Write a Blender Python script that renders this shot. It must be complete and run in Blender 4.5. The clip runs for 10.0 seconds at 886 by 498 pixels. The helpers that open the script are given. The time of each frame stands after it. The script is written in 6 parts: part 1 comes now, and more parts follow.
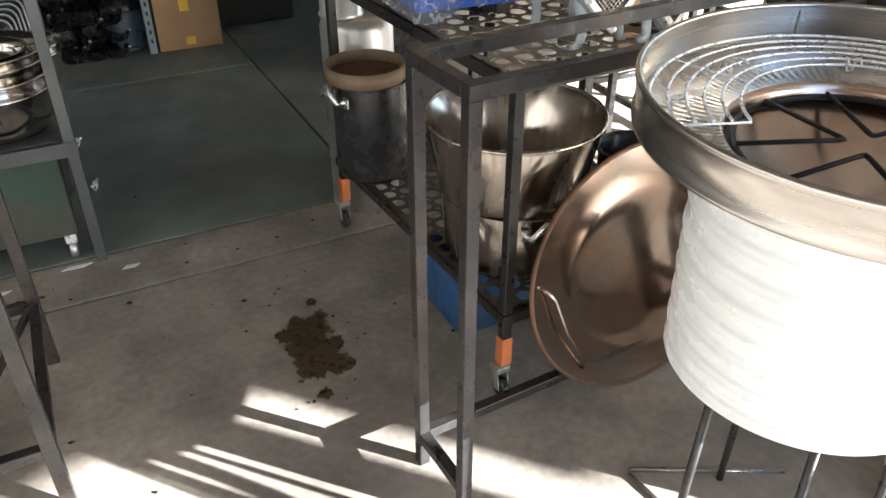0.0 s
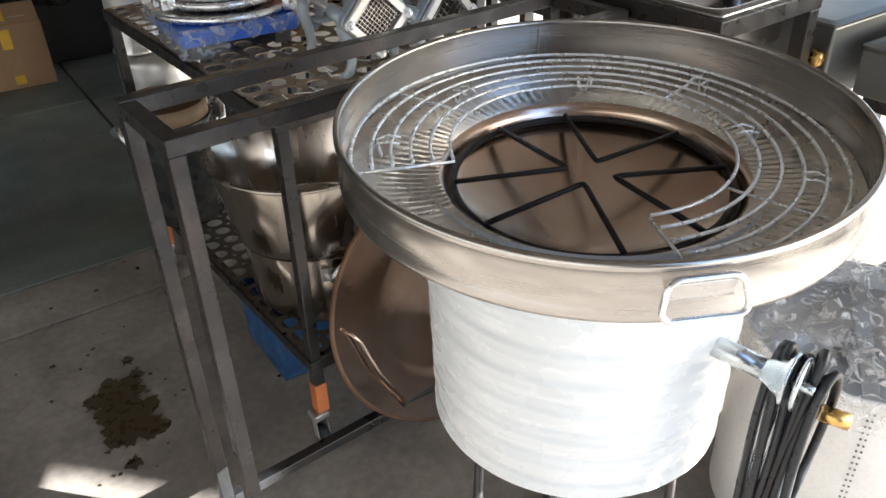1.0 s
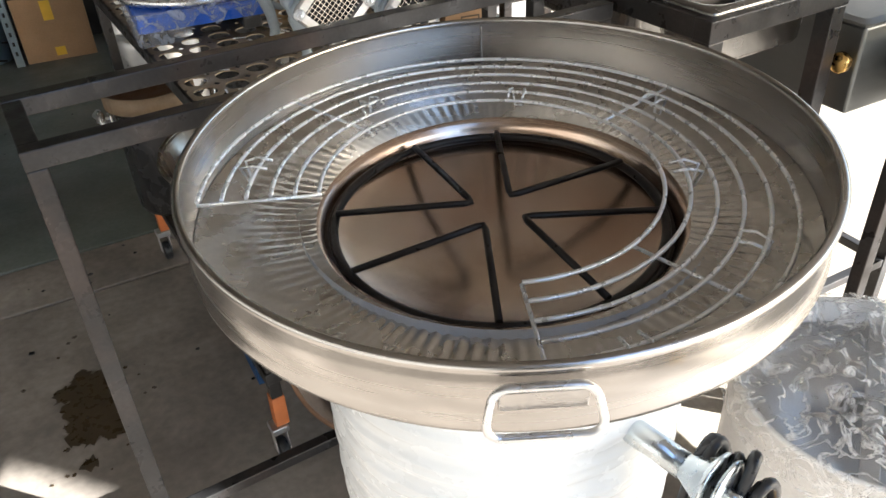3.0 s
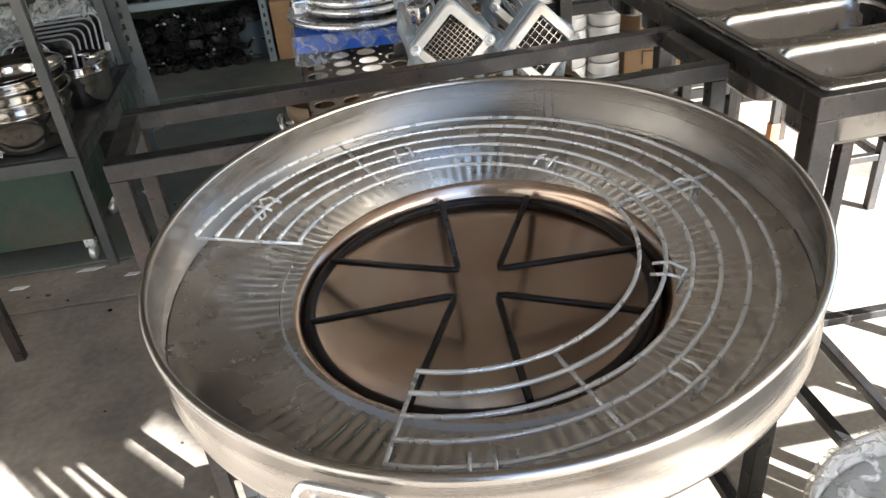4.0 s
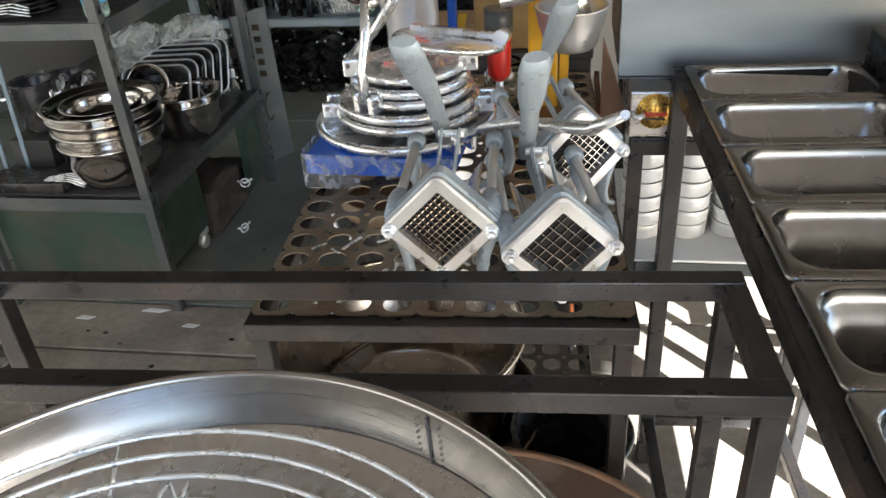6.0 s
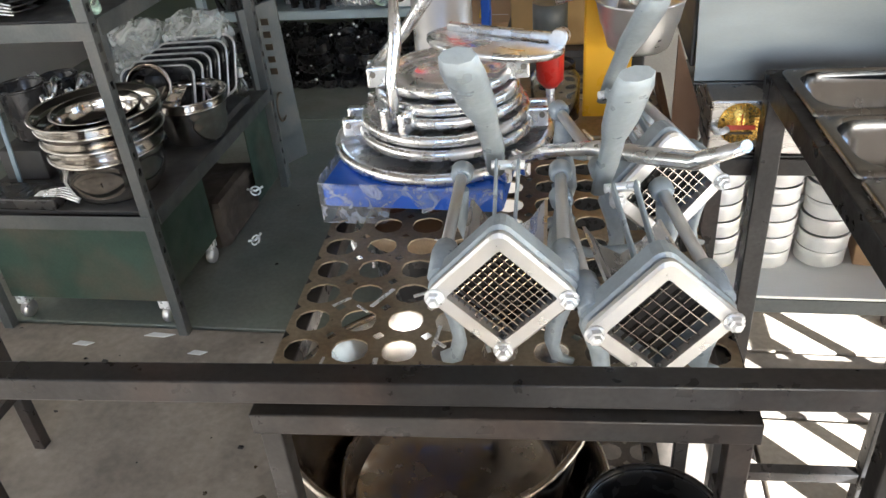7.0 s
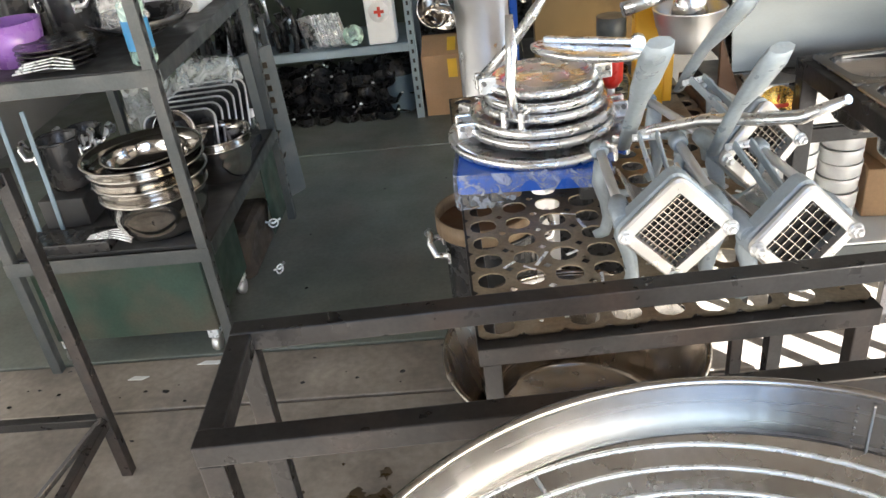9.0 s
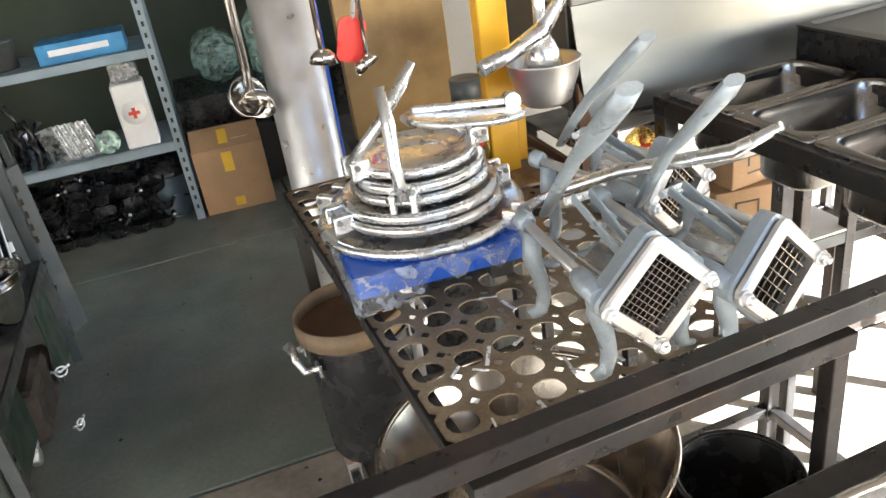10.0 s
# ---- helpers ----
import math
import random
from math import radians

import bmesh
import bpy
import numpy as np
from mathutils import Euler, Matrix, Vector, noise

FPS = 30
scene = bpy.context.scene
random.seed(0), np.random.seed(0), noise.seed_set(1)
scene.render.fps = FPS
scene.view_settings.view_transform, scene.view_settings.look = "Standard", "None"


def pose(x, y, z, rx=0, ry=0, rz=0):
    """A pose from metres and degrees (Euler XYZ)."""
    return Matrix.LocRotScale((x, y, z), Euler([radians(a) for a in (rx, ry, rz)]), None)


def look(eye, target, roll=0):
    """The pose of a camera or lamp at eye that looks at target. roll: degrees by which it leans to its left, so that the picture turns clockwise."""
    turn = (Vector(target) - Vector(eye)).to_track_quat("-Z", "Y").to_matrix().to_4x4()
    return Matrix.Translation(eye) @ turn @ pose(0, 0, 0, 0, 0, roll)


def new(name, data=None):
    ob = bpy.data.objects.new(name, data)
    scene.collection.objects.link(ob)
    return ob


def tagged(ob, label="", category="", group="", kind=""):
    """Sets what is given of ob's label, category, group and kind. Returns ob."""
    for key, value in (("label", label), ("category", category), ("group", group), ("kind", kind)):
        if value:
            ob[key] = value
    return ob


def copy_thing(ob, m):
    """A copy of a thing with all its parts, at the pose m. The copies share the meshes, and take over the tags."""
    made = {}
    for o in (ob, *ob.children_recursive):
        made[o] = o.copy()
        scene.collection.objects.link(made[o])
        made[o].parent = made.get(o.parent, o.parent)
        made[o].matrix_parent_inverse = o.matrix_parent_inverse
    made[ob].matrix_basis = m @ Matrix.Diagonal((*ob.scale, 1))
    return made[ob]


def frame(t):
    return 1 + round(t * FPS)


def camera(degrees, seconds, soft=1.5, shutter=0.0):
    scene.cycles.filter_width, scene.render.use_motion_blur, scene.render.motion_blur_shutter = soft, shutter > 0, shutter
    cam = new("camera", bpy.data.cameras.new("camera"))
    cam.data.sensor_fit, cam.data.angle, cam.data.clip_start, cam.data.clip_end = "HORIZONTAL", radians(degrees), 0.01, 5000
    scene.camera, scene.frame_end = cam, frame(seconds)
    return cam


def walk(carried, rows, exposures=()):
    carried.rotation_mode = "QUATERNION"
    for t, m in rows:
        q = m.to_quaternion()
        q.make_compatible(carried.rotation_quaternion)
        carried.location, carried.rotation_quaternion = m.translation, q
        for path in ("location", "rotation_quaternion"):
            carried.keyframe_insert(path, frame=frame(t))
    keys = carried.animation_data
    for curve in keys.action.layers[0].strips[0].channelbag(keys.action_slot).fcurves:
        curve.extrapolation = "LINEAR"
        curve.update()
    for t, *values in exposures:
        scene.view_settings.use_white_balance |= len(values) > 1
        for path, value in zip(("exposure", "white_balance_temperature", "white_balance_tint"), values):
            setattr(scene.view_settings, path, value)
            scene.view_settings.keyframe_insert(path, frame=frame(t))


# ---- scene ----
cam = camera(59.1, 10.0)
PATH = [
    (0, (-0.983, -0.658, 1.432), (-0.221, 0.841, 0.352), 0.0),
    (0.5, (-0.759, -0.687, 1.432), (0.108, 0.756, 0.351), 1.1),
    (1, (-0.673, -0.699, 1.436), (0.265, 0.707, 0.367), -1.8),
    (1.5, (-0.667, -0.732, 1.442), (0.301, 0.66, 0.38), -2.0),
    (2, (-0.615, -0.747, 1.432), (0.347, 0.643, 0.364), -2.4),
    (2.5, (-0.507, -0.699, 1.415), (0.402, 0.696, 0.306), 0.2),
    (3, (-0.381, -0.667, 1.414), (0.372, 0.807, 0.292), -2.8),
    (3.2, (-0.317, -0.667, 1.417), (0.304, 0.88, 0.312), -5.1),
    (4.3, (-0.007, -0.732, 1.453), (0.105, 0.951, 0.378), -4.8),
    (4.5, (0.053, -0.688, 1.449), (0.17, 0.991, 0.369), -3.8),
    (5, (0.206, -0.508, 1.485), (0.276, 1.163, 0.39), -0.1),
    (5.5, (0.274, -0.353, 1.528), (0.093, 1.325, 0.455), -3.0),
    (5.7, (0.291, -0.298, 1.528), (0.025, 1.383, 0.478), -3.1),
    (6.8, (0.212, 0.01, 1.47), (-0.128, 1.671, 0.408), -4.8),
    (7, (0.193, 0.035, 1.469), (-0.148, 1.689, 0.398), -5.1),
    (7.5, (0.161, 0.036, 1.495), (-0.176, 1.694, 0.43), -5.2),
    (8, (0.143, -0.025, 1.501), (-0.17, 1.646, 0.448), -5.0),
    (8.5, (0.081, -0.193, 1.499), (-0.219, 1.488, 0.458), -5.6),
    (9, (-0.126, -0.232, 1.526), (-0.268, 1.492, 0.522), -7.1),
    (9.5, (-0.304, -0.163, 1.511), (-0.141, 1.572, 0.529), -7.1),
    (10, (-0.331, 0.001, 1.49), (0.144, 1.719, 0.582), -8.7),
]
walk(cam, [(t, look(eye, target, roll)) for t, eye, target, roll in PATH], [(0, 3.52, 5700, 10), (0.6, 3.36, 5550, 10), (1.2, 3.10, 5600, 10), (3, 3.20, 5750, 10), (4.5, 3.40, 5700, 10), (5.5, 3.42, 5650, 10), (6.9, 3.80, 5650, 10), (7.5, 3.88, 5650, 10), (8.5, 3.94, 5650, 10), (9.5, 4.10, 5800, 10), (10, 4.16, 5800, 10)])

# ---------------- light ----------------
SUN_AZ, SUN_EL = math.atan2(0.69, -0.73), radians(21)
world = bpy.data.worlds.new("sky")
scene.world = world
world.use_nodes = True
wn = world.node_tree.nodes
sky = wn.new("ShaderNodeTexSky")
sky.sky_type, sky.sun_disc = "NISHITA", False
sky.sun_elevation, sky.sun_rotation = SUN_EL, SUN_AZ
wn["Background"].inputs["Strength"].default_value = 0.055
world.node_tree.links.new(sky.outputs[0], wn["Background"].inputs["Color"])
sun = new("sun", bpy.data.lights.new("sun", "SUN"))
sun.data.energy, sun.data.angle, sun.data.color = 5.0, radians(0.5), (1.0, 0.93, 0.82)
sun.matrix_world = look((0.69 * 6, -0.73 * 6, 6 * math.tan(SUN_EL)), (0, 0, 0))


# ---------------- materials ----------------
def mat(name, color, rough=0.5, metal=0.0, vary=0.15, scale=8.0, bump=0.0, bump_scale=60.0, stretch=(1, 1, 1),
        fine=0.0, fine_scale=150.0, second=None, second_scale=2.0, second_amount=0.5, random_tint=0.0, spec=0.5, rough_vary=0.15, soft=(0.48, 0.66)):
    m = bpy.data.materials.new(name)
    m.use_nodes = True
    n, l = m.node_tree.nodes, m.node_tree.links
    b = n["Principled BSDF"]
    b.inputs["Metallic"].default_value = metal
    b.inputs["Specular IOR Level"].default_value = spec
    co = n.new("ShaderNodeTexCoord")
    mp = n.new("ShaderNodeMapping")
    mp.inputs["Scale"].default_value = stretch
    l.new(co.outputs["Object"], mp.inputs["Vector"])

    def noise_tex(s, detail=6.0):
        t = n.new("ShaderNodeTexNoise")
        t.inputs["Scale"].default_value, t.inputs["Detail"].default_value = s, detail
        l.new(mp.outputs["Vector"], t.inputs["Vector"])
        return t.outputs["Fac"]

    def ramp(fac, lo, hi, p0=0.3, p1=0.7):
        r = n.new("ShaderNodeMapRange")
        r.inputs["From Min"].default_value, r.inputs["From Max"].default_value = p0, p1
        r.inputs["To Min"].default_value, r.inputs["To Max"].default_value = lo, hi
        l.new(fac, r.inputs["Value"])
        return r.outputs[0]

    def mix(fac, a, c, kind="MIX"):
        x = n.new("ShaderNodeMix")
        x.data_type, x.blend_type = "RGBA", kind
        for value, sock in ((fac, x.inputs["Factor"]), (a, x.inputs["A"]), (c, x.inputs["B"])):
            if isinstance(value, (int, float)):
                sock.default_value = value
            elif isinstance(value, tuple):
                sock.default_value = (*value, 1)
            else:
                l.new(value, sock)
        return x.outputs["Result"]

    big = noise_tex(scale)
    shade = n.new("ShaderNodeCombineColor")
    v = ramp(big, 1 - vary, 1 + vary)
    for k in range(3):
        l.new(v, shade.inputs[k])
    c = mix(1.0, color, shade.outputs[0], "MULTIPLY")
    if second:
        c = mix(ramp(noise_tex(second_scale, 9.0), 0.0, second_amount, *soft), c, second)
    if fine:
        g = n.new("ShaderNodeCombineColor")
        w = ramp(noise_tex(fine_scale, 3.0), 1 - fine, 1 + fine)
        for k in range(3):
            l.new(w, g.inputs[k])
        c = mix(1.0, c, g.outputs[0], "MULTIPLY")
    if random_tint:
        oi = n.new("ShaderNodeObjectInfo")
        g = n.new("ShaderNodeCombineColor")
        w = ramp(oi.outputs["Random"], 1 - random_tint, 1 + random_tint, 0, 1)
        for k in range(3):
            l.new(w, g.inputs[k])
        c = mix(1.0, c, g.outputs[0], "MULTIPLY")
    l.new(c, b.inputs["Base Color"])
    l.new(ramp(noise_tex(scale * 3), max(0.03, rough - rough_vary), min(1, rough + rough_vary)), b.inputs["Roughness"])
    if bump:
        bp = n.new("ShaderNodeBump")
        bp.inputs["Strength"].default_value, bp.inputs["Distance"].default_value = bump, 0.004
        l.new(noise_tex(bump_scale), bp.inputs["Height"])
        l.new(bp.outputs[0], b.inputs["Normal"])
    return m


def film(name, tint=(0.9, 0.92, 0.95), body=0.25, rough=0.12, bump=0.8, bump_scale=14.0, ridged=False):
    """Thin clear film: mostly lets light through, with creased gloss."""
    m = bpy.data.materials.new(name)
    m.use_nodes = True
    n, l = m.node_tree.nodes, m.node_tree.links
    b = n["Principled BSDF"]
    b.inputs["Base Color"].default_value = (*tint, 1)
    b.inputs["Roughness"].default_value = rough
    b.inputs["Specular IOR Level"].default_value = 0.8
    tr = n.new("ShaderNodeBsdfTransparent")
    mx = n.new("ShaderNodeMixShader")
    co = n.new("ShaderNodeTexCoord")
    t = n.new("ShaderNodeTexNoise")
    t.inputs["Scale"].default_value, t.inputs["Detail"].default_value, t.inputs["Distortion"].default_value = bump_scale, 5, 1.5
    l.new(co.outputs["Object"], t.inputs["Vector"])
    bp = n.new("ShaderNodeBump")
    bp.inputs["Strength"].default_value, bp.inputs["Distance"].default_value = bump, 0.02
    l.new(t.outputs["Fac"], bp.inputs["Height"])
    l.new(bp.outputs[0], b.inputs["Normal"])
    r = n.new("ShaderNodeMapRange")
    r.inputs["From Min"].default_value, r.inputs["From Max"].default_value = 0.4, 0.65
    r.inputs["To Min"].default_value, r.inputs["To Max"].default_value = body * 0.4, min(1, body * 2)
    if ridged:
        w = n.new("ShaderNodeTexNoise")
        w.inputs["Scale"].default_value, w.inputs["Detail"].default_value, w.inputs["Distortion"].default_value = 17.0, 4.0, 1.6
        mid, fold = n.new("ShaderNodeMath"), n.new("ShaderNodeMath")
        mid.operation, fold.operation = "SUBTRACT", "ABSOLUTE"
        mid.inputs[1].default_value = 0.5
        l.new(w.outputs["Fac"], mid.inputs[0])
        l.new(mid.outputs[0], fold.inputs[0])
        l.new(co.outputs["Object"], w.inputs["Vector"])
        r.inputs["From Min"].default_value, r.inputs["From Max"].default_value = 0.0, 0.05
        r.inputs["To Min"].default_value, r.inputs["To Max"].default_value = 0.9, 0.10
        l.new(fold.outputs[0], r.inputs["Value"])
    else:
        l.new(t.outputs["Fac"], r.inputs["Value"])
    l.new(r.outputs[0], mx.inputs[0])
    l.new(tr.outputs[0], mx.inputs[1])
    l.new(b.outputs[0], mx.inputs[2])
    l.new(mx.outputs[0], n["Material Output"].inputs["Surface"])
    return m


def glass_mat(name, color=(0.9, 0.95, 0.93), rough=0.03):
    m = bpy.data.materials.new(name)
    m.use_nodes = True
    b = m.node_tree.nodes["Principled BSDF"]
    b.inputs["Base Color"].default_value = (*color, 1)
    b.inputs["Transmission Weight"].default_value, b.inputs["Roughness"].default_value, b.inputs["IOR"].default_value = 1.0, rough, 1.3
    return m


STEEL = mat("brushed_stainless", (0.58, 0.56, 0.535), 0.30, 1.0, 0.08, 5, 0.05, 90, (1, 1, 6), fine=0.06)
BANDSTEEL = mat("brushed_band_stainless", (0.52, 0.50, 0.475), 0.26, 1.0, 0.03, 3, 0.012, 14, (0.5, 0.5, 16), fine=0.02, fine_scale=20, rough_vary=0.03, second=(0.47, 0.43, 0.38), second_scale=1.2, second_amount=0.4, soft=(0.35, 0.8))
# Brown patches: heat tint, together with reflections painted into the steel.
PANSTEEL = mat("pan_stainless", (0.66, 0.57, 0.48), 0.21, 1.0, 0.18, 4, 0.16, 5, fine=0.04, second=(0.46, 0.26, 0.16), second_scale=3.2, second_amount=0.9, soft=(0.36, 0.66), rough_vary=0.05)
HAMMER = mat("dented_stainless", (0.68, 0.66, 0.63), 0.27, 1.0, 0.1, 6, 0.12, 38, fine=0.05)
POTSTEEL = mat("pot_stainless", (0.46, 0.42, 0.37), 0.2, 1.0, 0.15, 6, 0.03, 60, (1, 1, 0.2), second=(0.24, 0.18, 0.125), second_scale=4, second_amount=0.6)
INSERT = mat("insert_stainless", (0.29, 0.283, 0.272), 0.24, 1.0, 0.08, 10, 0.02, 50, fine=0.05, rough_vary=0.05)
BOWLSTEEL = mat("mirror_bowl_steel", (0.60, 0.575, 0.54), 0.12, 1.0, 0.06, 10, 0.02, 30, rough_vary=0.05)
CHROME = mat("bright_zinc_wire", (0.93, 0.95, 0.96), 0.32, 0.55, 0.08, 20)
ALU = mat("polished_cast_aluminium", (0.82, 0.83, 0.84), 0.28, 0.95, 0.1, 12, 0.14, 70, fine=0.05)
ALUDULL = mat("dull_aluminium", (0.66, 0.66, 0.66), 0.42, 0.9, 0.12, 8, 0.08, 60)
MOULD = mat("pressed_aluminium_sheet", (0.84, 0.84, 0.83), 0.45, 0.3, 0.08, 12, 0.06, 80, random_tint=0.06)
IRON = mat("mill_scale_iron", (0.037, 0.036, 0.036), 0.36, 0.5, 0.3, 9, 0.08, 130, (1, 1, 1), fine=0.14, second=(0.12, 0.075, 0.055), second_scale=7, second_amount=0.35, soft=(0.5, 0.74))
IRONEDGE = mat("bare_iron", (0.30, 0.29, 0.28), 0.38, 0.8, 0.25, 9, 0.08, 90, second=(0.1, 0.09, 0.085), second_scale=7, second_amount=0.8)
BLACKIRON = mat("black_cast_bar", (0.02, 0.018, 0.017), 0.4, 0.3, 0.3, 20, 0.15, 200)
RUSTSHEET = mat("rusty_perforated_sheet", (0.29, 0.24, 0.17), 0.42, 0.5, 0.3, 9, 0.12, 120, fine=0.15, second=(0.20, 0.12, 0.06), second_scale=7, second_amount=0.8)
# Lower shelf's copy of the sheet, with the shade under the cart in its colour.
RUSTSHADED = mat("shaded_perforated_sheet", (0.085, 0.072, 0.06), 0.55, 0.4, 0.3, 9, 0.12, 120, fine=0.15)
RUSTDISC = mat("heat_tinted_steel", (0.52, 0.45, 0.39), 0.10, 1.0, 0.2, 3.0, 0.10, 6, fine=0.08, rough_vary=0.04, second=(0.40, 0.22, 0.13), second_scale=4, second_amount=0.8, soft=(0.38, 0.70))
CASTGREY = mat("grey_hammered_paint", (0.33, 0.38, 0.42), 0.38, 0.25, 0.12, 12, 0.25, 110, fine=0.06)
CASTFACE = mat("satin_cast_face", (0.70, 0.69, 0.67), 0.38, 0.75, 0.12, 14, 0.12, 100, second=(0.5, 0.48, 0.44), second_scale=9, second_amount=0.5)
CONCRETE = mat("worn_concrete", (0.28, 0.245, 0.205), 0.72, 0.0, 0.36, 2.2, 0.3, 45, fine=0.14, fine_scale=40, second=(0.11, 0.095, 0.08), second_scale=3.2, second_amount=0.85, soft=(0.42, 0.72), rough_vary=0.12)
# Lighter copy of the concrete: part of the sunshine is painted into these slabs.
CONCRETE_SUNLIT = mat("sunlit_dusty_concrete", (0.36, 0.315, 0.251), 0.75, 0.0, 0.18, 1.6, 0.25, 45, fine=0.12, fine_scale=70, second=(0.30, 0.26, 0.21), second_scale=1.7, second_amount=0.7, soft=(0.4, 0.75))
GREENFLOOR = mat("green_painted_concrete", (0.155, 0.175, 0.15), 0.5, 0.0, 0.38, 2.0, 0.12, 40, fine=0.1, fine_scale=60, second=(0.20, 0.18, 0.155), second_scale=2.4, second_amount=0.75, soft=(0.42, 0.75))
DIRT = mat("soil_grey", (0.33, 0.29, 0.24), 0.9, 0.0, 0.25, 0.6, 0.3, 12, fine=0.15, fine_scale=30)
STAIN = mat("oily_stain", (0.06, 0.042, 0.022), 0.32, 0.0, 0.35, 14, 0.04, 90, second=(0.06, 0.042, 0.024), second_scale=8, second_amount=0.8)
WRAP = mat("white_stretch_film", (0.72, 0.755, 0.78), 0.26, 0.0, 0.04, 6, 0.12, 12, (1, 1, 1.5), spec=0.7)
SHEETWHITE = mat("pale_galvanised_sheet", (0.86, 0.855, 0.84), 0.42, 0.0, 0.08, 5, 0.12, 30, fine=0.05)
CLEAR = film("clear_film", (0.75, 0.74, 0.72), body=0.24, bump=0.8, bump_scale=22)
HOODSTEEL = mat("dull_hood_stainless", (0.19, 0.195, 0.19), 0.44, 0.9, 0.06, 3, 0.0, 50, (1, 1, 6), fine=0.03, rough_vary=0.04)
ZINC = mat("zinc_plated_steel", (0.60, 0.65, 0.68), 0.28, 0.95, 0.08, 20)
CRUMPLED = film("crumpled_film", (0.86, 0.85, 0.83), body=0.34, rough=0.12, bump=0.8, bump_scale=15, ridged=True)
BAGFILM = film("bag_film", (0.72, 0.75, 0.74), body=0.3, rough=0.2, bump=0.9, bump_scale=12)
PALEGOODS = mat("pale_grey_green_goods", (0.34, 0.36, 0.34), 0.6, 0.0, 0.2, 8, 0.1, 30)
BALE = mat("dusty_bale", (0.055, 0.043, 0.034), 0.8, 0.0, 0.35, 9, 0.3, 50)
BLUE = mat("blue_plastic", (0.02, 0.10, 0.50), 0.35, 0.0, 0.15, 9, 0.1, 50)
DIRTYBLUE = mat("dirty_blue_plastic", (0.025, 0.085, 0.22), 0.5, 0.0, 0.3, 9, 0.1, 50, second=(0.09, 0.08, 0.07), second_scale=7, second_amount=0.7)
CARD = mat("brown_cardboard", (0.42, 0.27, 0.15), 0.8, 0.0, 0.1, 6, 0.08, 90, fine=0.06)
YELLOW = mat("yellow_paint", (0.85, 0.46, 0.015), 0.35, 0.0, 0.08, 6, 0.05, 60)
TAPE = mat("yellow_tape", (0.85, 0.55, 0.05), 0.4, 0.0, 0.1, 8)
PAPER = mat("white_paper", (0.75, 0.76, 0.76), 0.6, 0.0, 0.06, 8)
ORANGE = mat("orange_sleeve", (0.50, 0.16, 0.05), 0.5, 0.0, 0.2, 15, 0.1, 60)
RED = mat("red_plastic", (0.6, 0.03, 0.02), 0.35, 0.0, 0.1, 8)
RUBBER = mat("black_rubber_hose", (0.018, 0.02, 0.024), 0.35, 0.0, 0.2, 20, 0.1, 150)
BLACKPOT = mat("black_enamel", (0.025, 0.026, 0.028), 0.25, 0.1, 0.3, 8, 0.1, 40, second=(0.07, 0.06, 0.05), second_scale=5, second_amount=0.4)
BLACKMESS = mat("black_coated_iron", (0.02, 0.02, 0.021), 0.3, 0.2, 0.4, 15, 0.2, 60)
WOOD = mat("pale_worn_wood", (0.20, 0.145, 0.09), 0.65, 0.0, 0.2, 5, 0.15, 40, (1, 8, 1), fine=0.1, second=(0.2, 0.12, 0.06), second_scale=3, second_amount=0.5)
BROWNPANEL = mat("ochre_board", (0.42, 0.27, 0.10), 0.55, 0.0, 0.2, 4, 0.2, 40, second=(0.18, 0.1, 0.04), second_scale=6, second_amount=0.7)
RUSTY = mat("rusty_iron", (0.12, 0.065, 0.035), 0.7, 0.2, 0.3, 8, 0.3, 60)
GREENSTEEL = mat("green_painted_steel", (0.030, 0.058, 0.044), 0.5, 0.1, 0.3, 4, 0.1, 60, fine=0.12, second=(0.075, 0.06, 0.045), second_scale=5, second_amount=0.85, soft=(0.42, 0.68))
GREYSTEEL = mat("grey_painted_steel", (0.072, 0.08, 0.082), 0.45, 0.2, 0.2, 6, 0.08, 70, fine=0.08, second=(0.12, 0.11, 0.1), second_scale=6, second_amount=0.5)
BLUEGREY = mat("blue_grey_shelving", (0.25, 0.31, 0.35), 0.45, 0.1, 0.12, 6, 0.05, 70)
DARKSHELF = mat("dark_shelf_board", (0.05, 0.05, 0.05), 0.5, 0.1, 0.3, 5, 0.1, 60)
BRASS = mat("brass", (0.75, 0.48, 0.16), 0.28, 1.0, 0.1, 20)
GOLD = mat("gold_foil", (0.9, 0.55, 0.12), 0.28, 0.8, 0.35, 60, 0.2, 150)
REDINK = mat("red_ink", (0.6, 0.05, 0.02), 0.4, 0.0, 0.05)
DARKINK = mat("dark_ink", (0.07, 0.05, 0.03), 0.5, 0.0, 0.05)
BLUEGREYPLASTIC = mat("blue_grey_plastic", (0.17, 0.23, 0.28), 0.5, 0.0, 0.15, 6)
BLUELABEL = mat("blue_label", (0.06, 0.25, 0.5), 0.4, 0.0, 0.15, 12)
PURPLE = mat("purple_plastic", (0.25, 0.12, 0.4), 0.3, 0.0, 0.2, 8)
GLASS = glass_mat("jar_glass")
GREENGLASS = film("bottle_glass", (0.55, 0.75, 0.66), body=0.5, rough=0.06, bump=0.1)
WALLGREY = mat("sooty_plaster", (0.16, 0.155, 0.145), 0.85, 0.0, 0.25, 1.2, 0.2, 30, fine=0.08)
WALLGREEN = mat("dark_green_plaster", (0.07, 0.085, 0.06), 0.8, 0.0, 0.25, 1.2, 0.2, 30)
ROOFSHEET = mat("rusty_roof_sheet", (0.17, 0.155, 0.14), 0.6, 0.1, 0.15, 2, 0.1, 20)


# ---------------- mesh tools ----------------
def v3(p):
    return Vector(p)


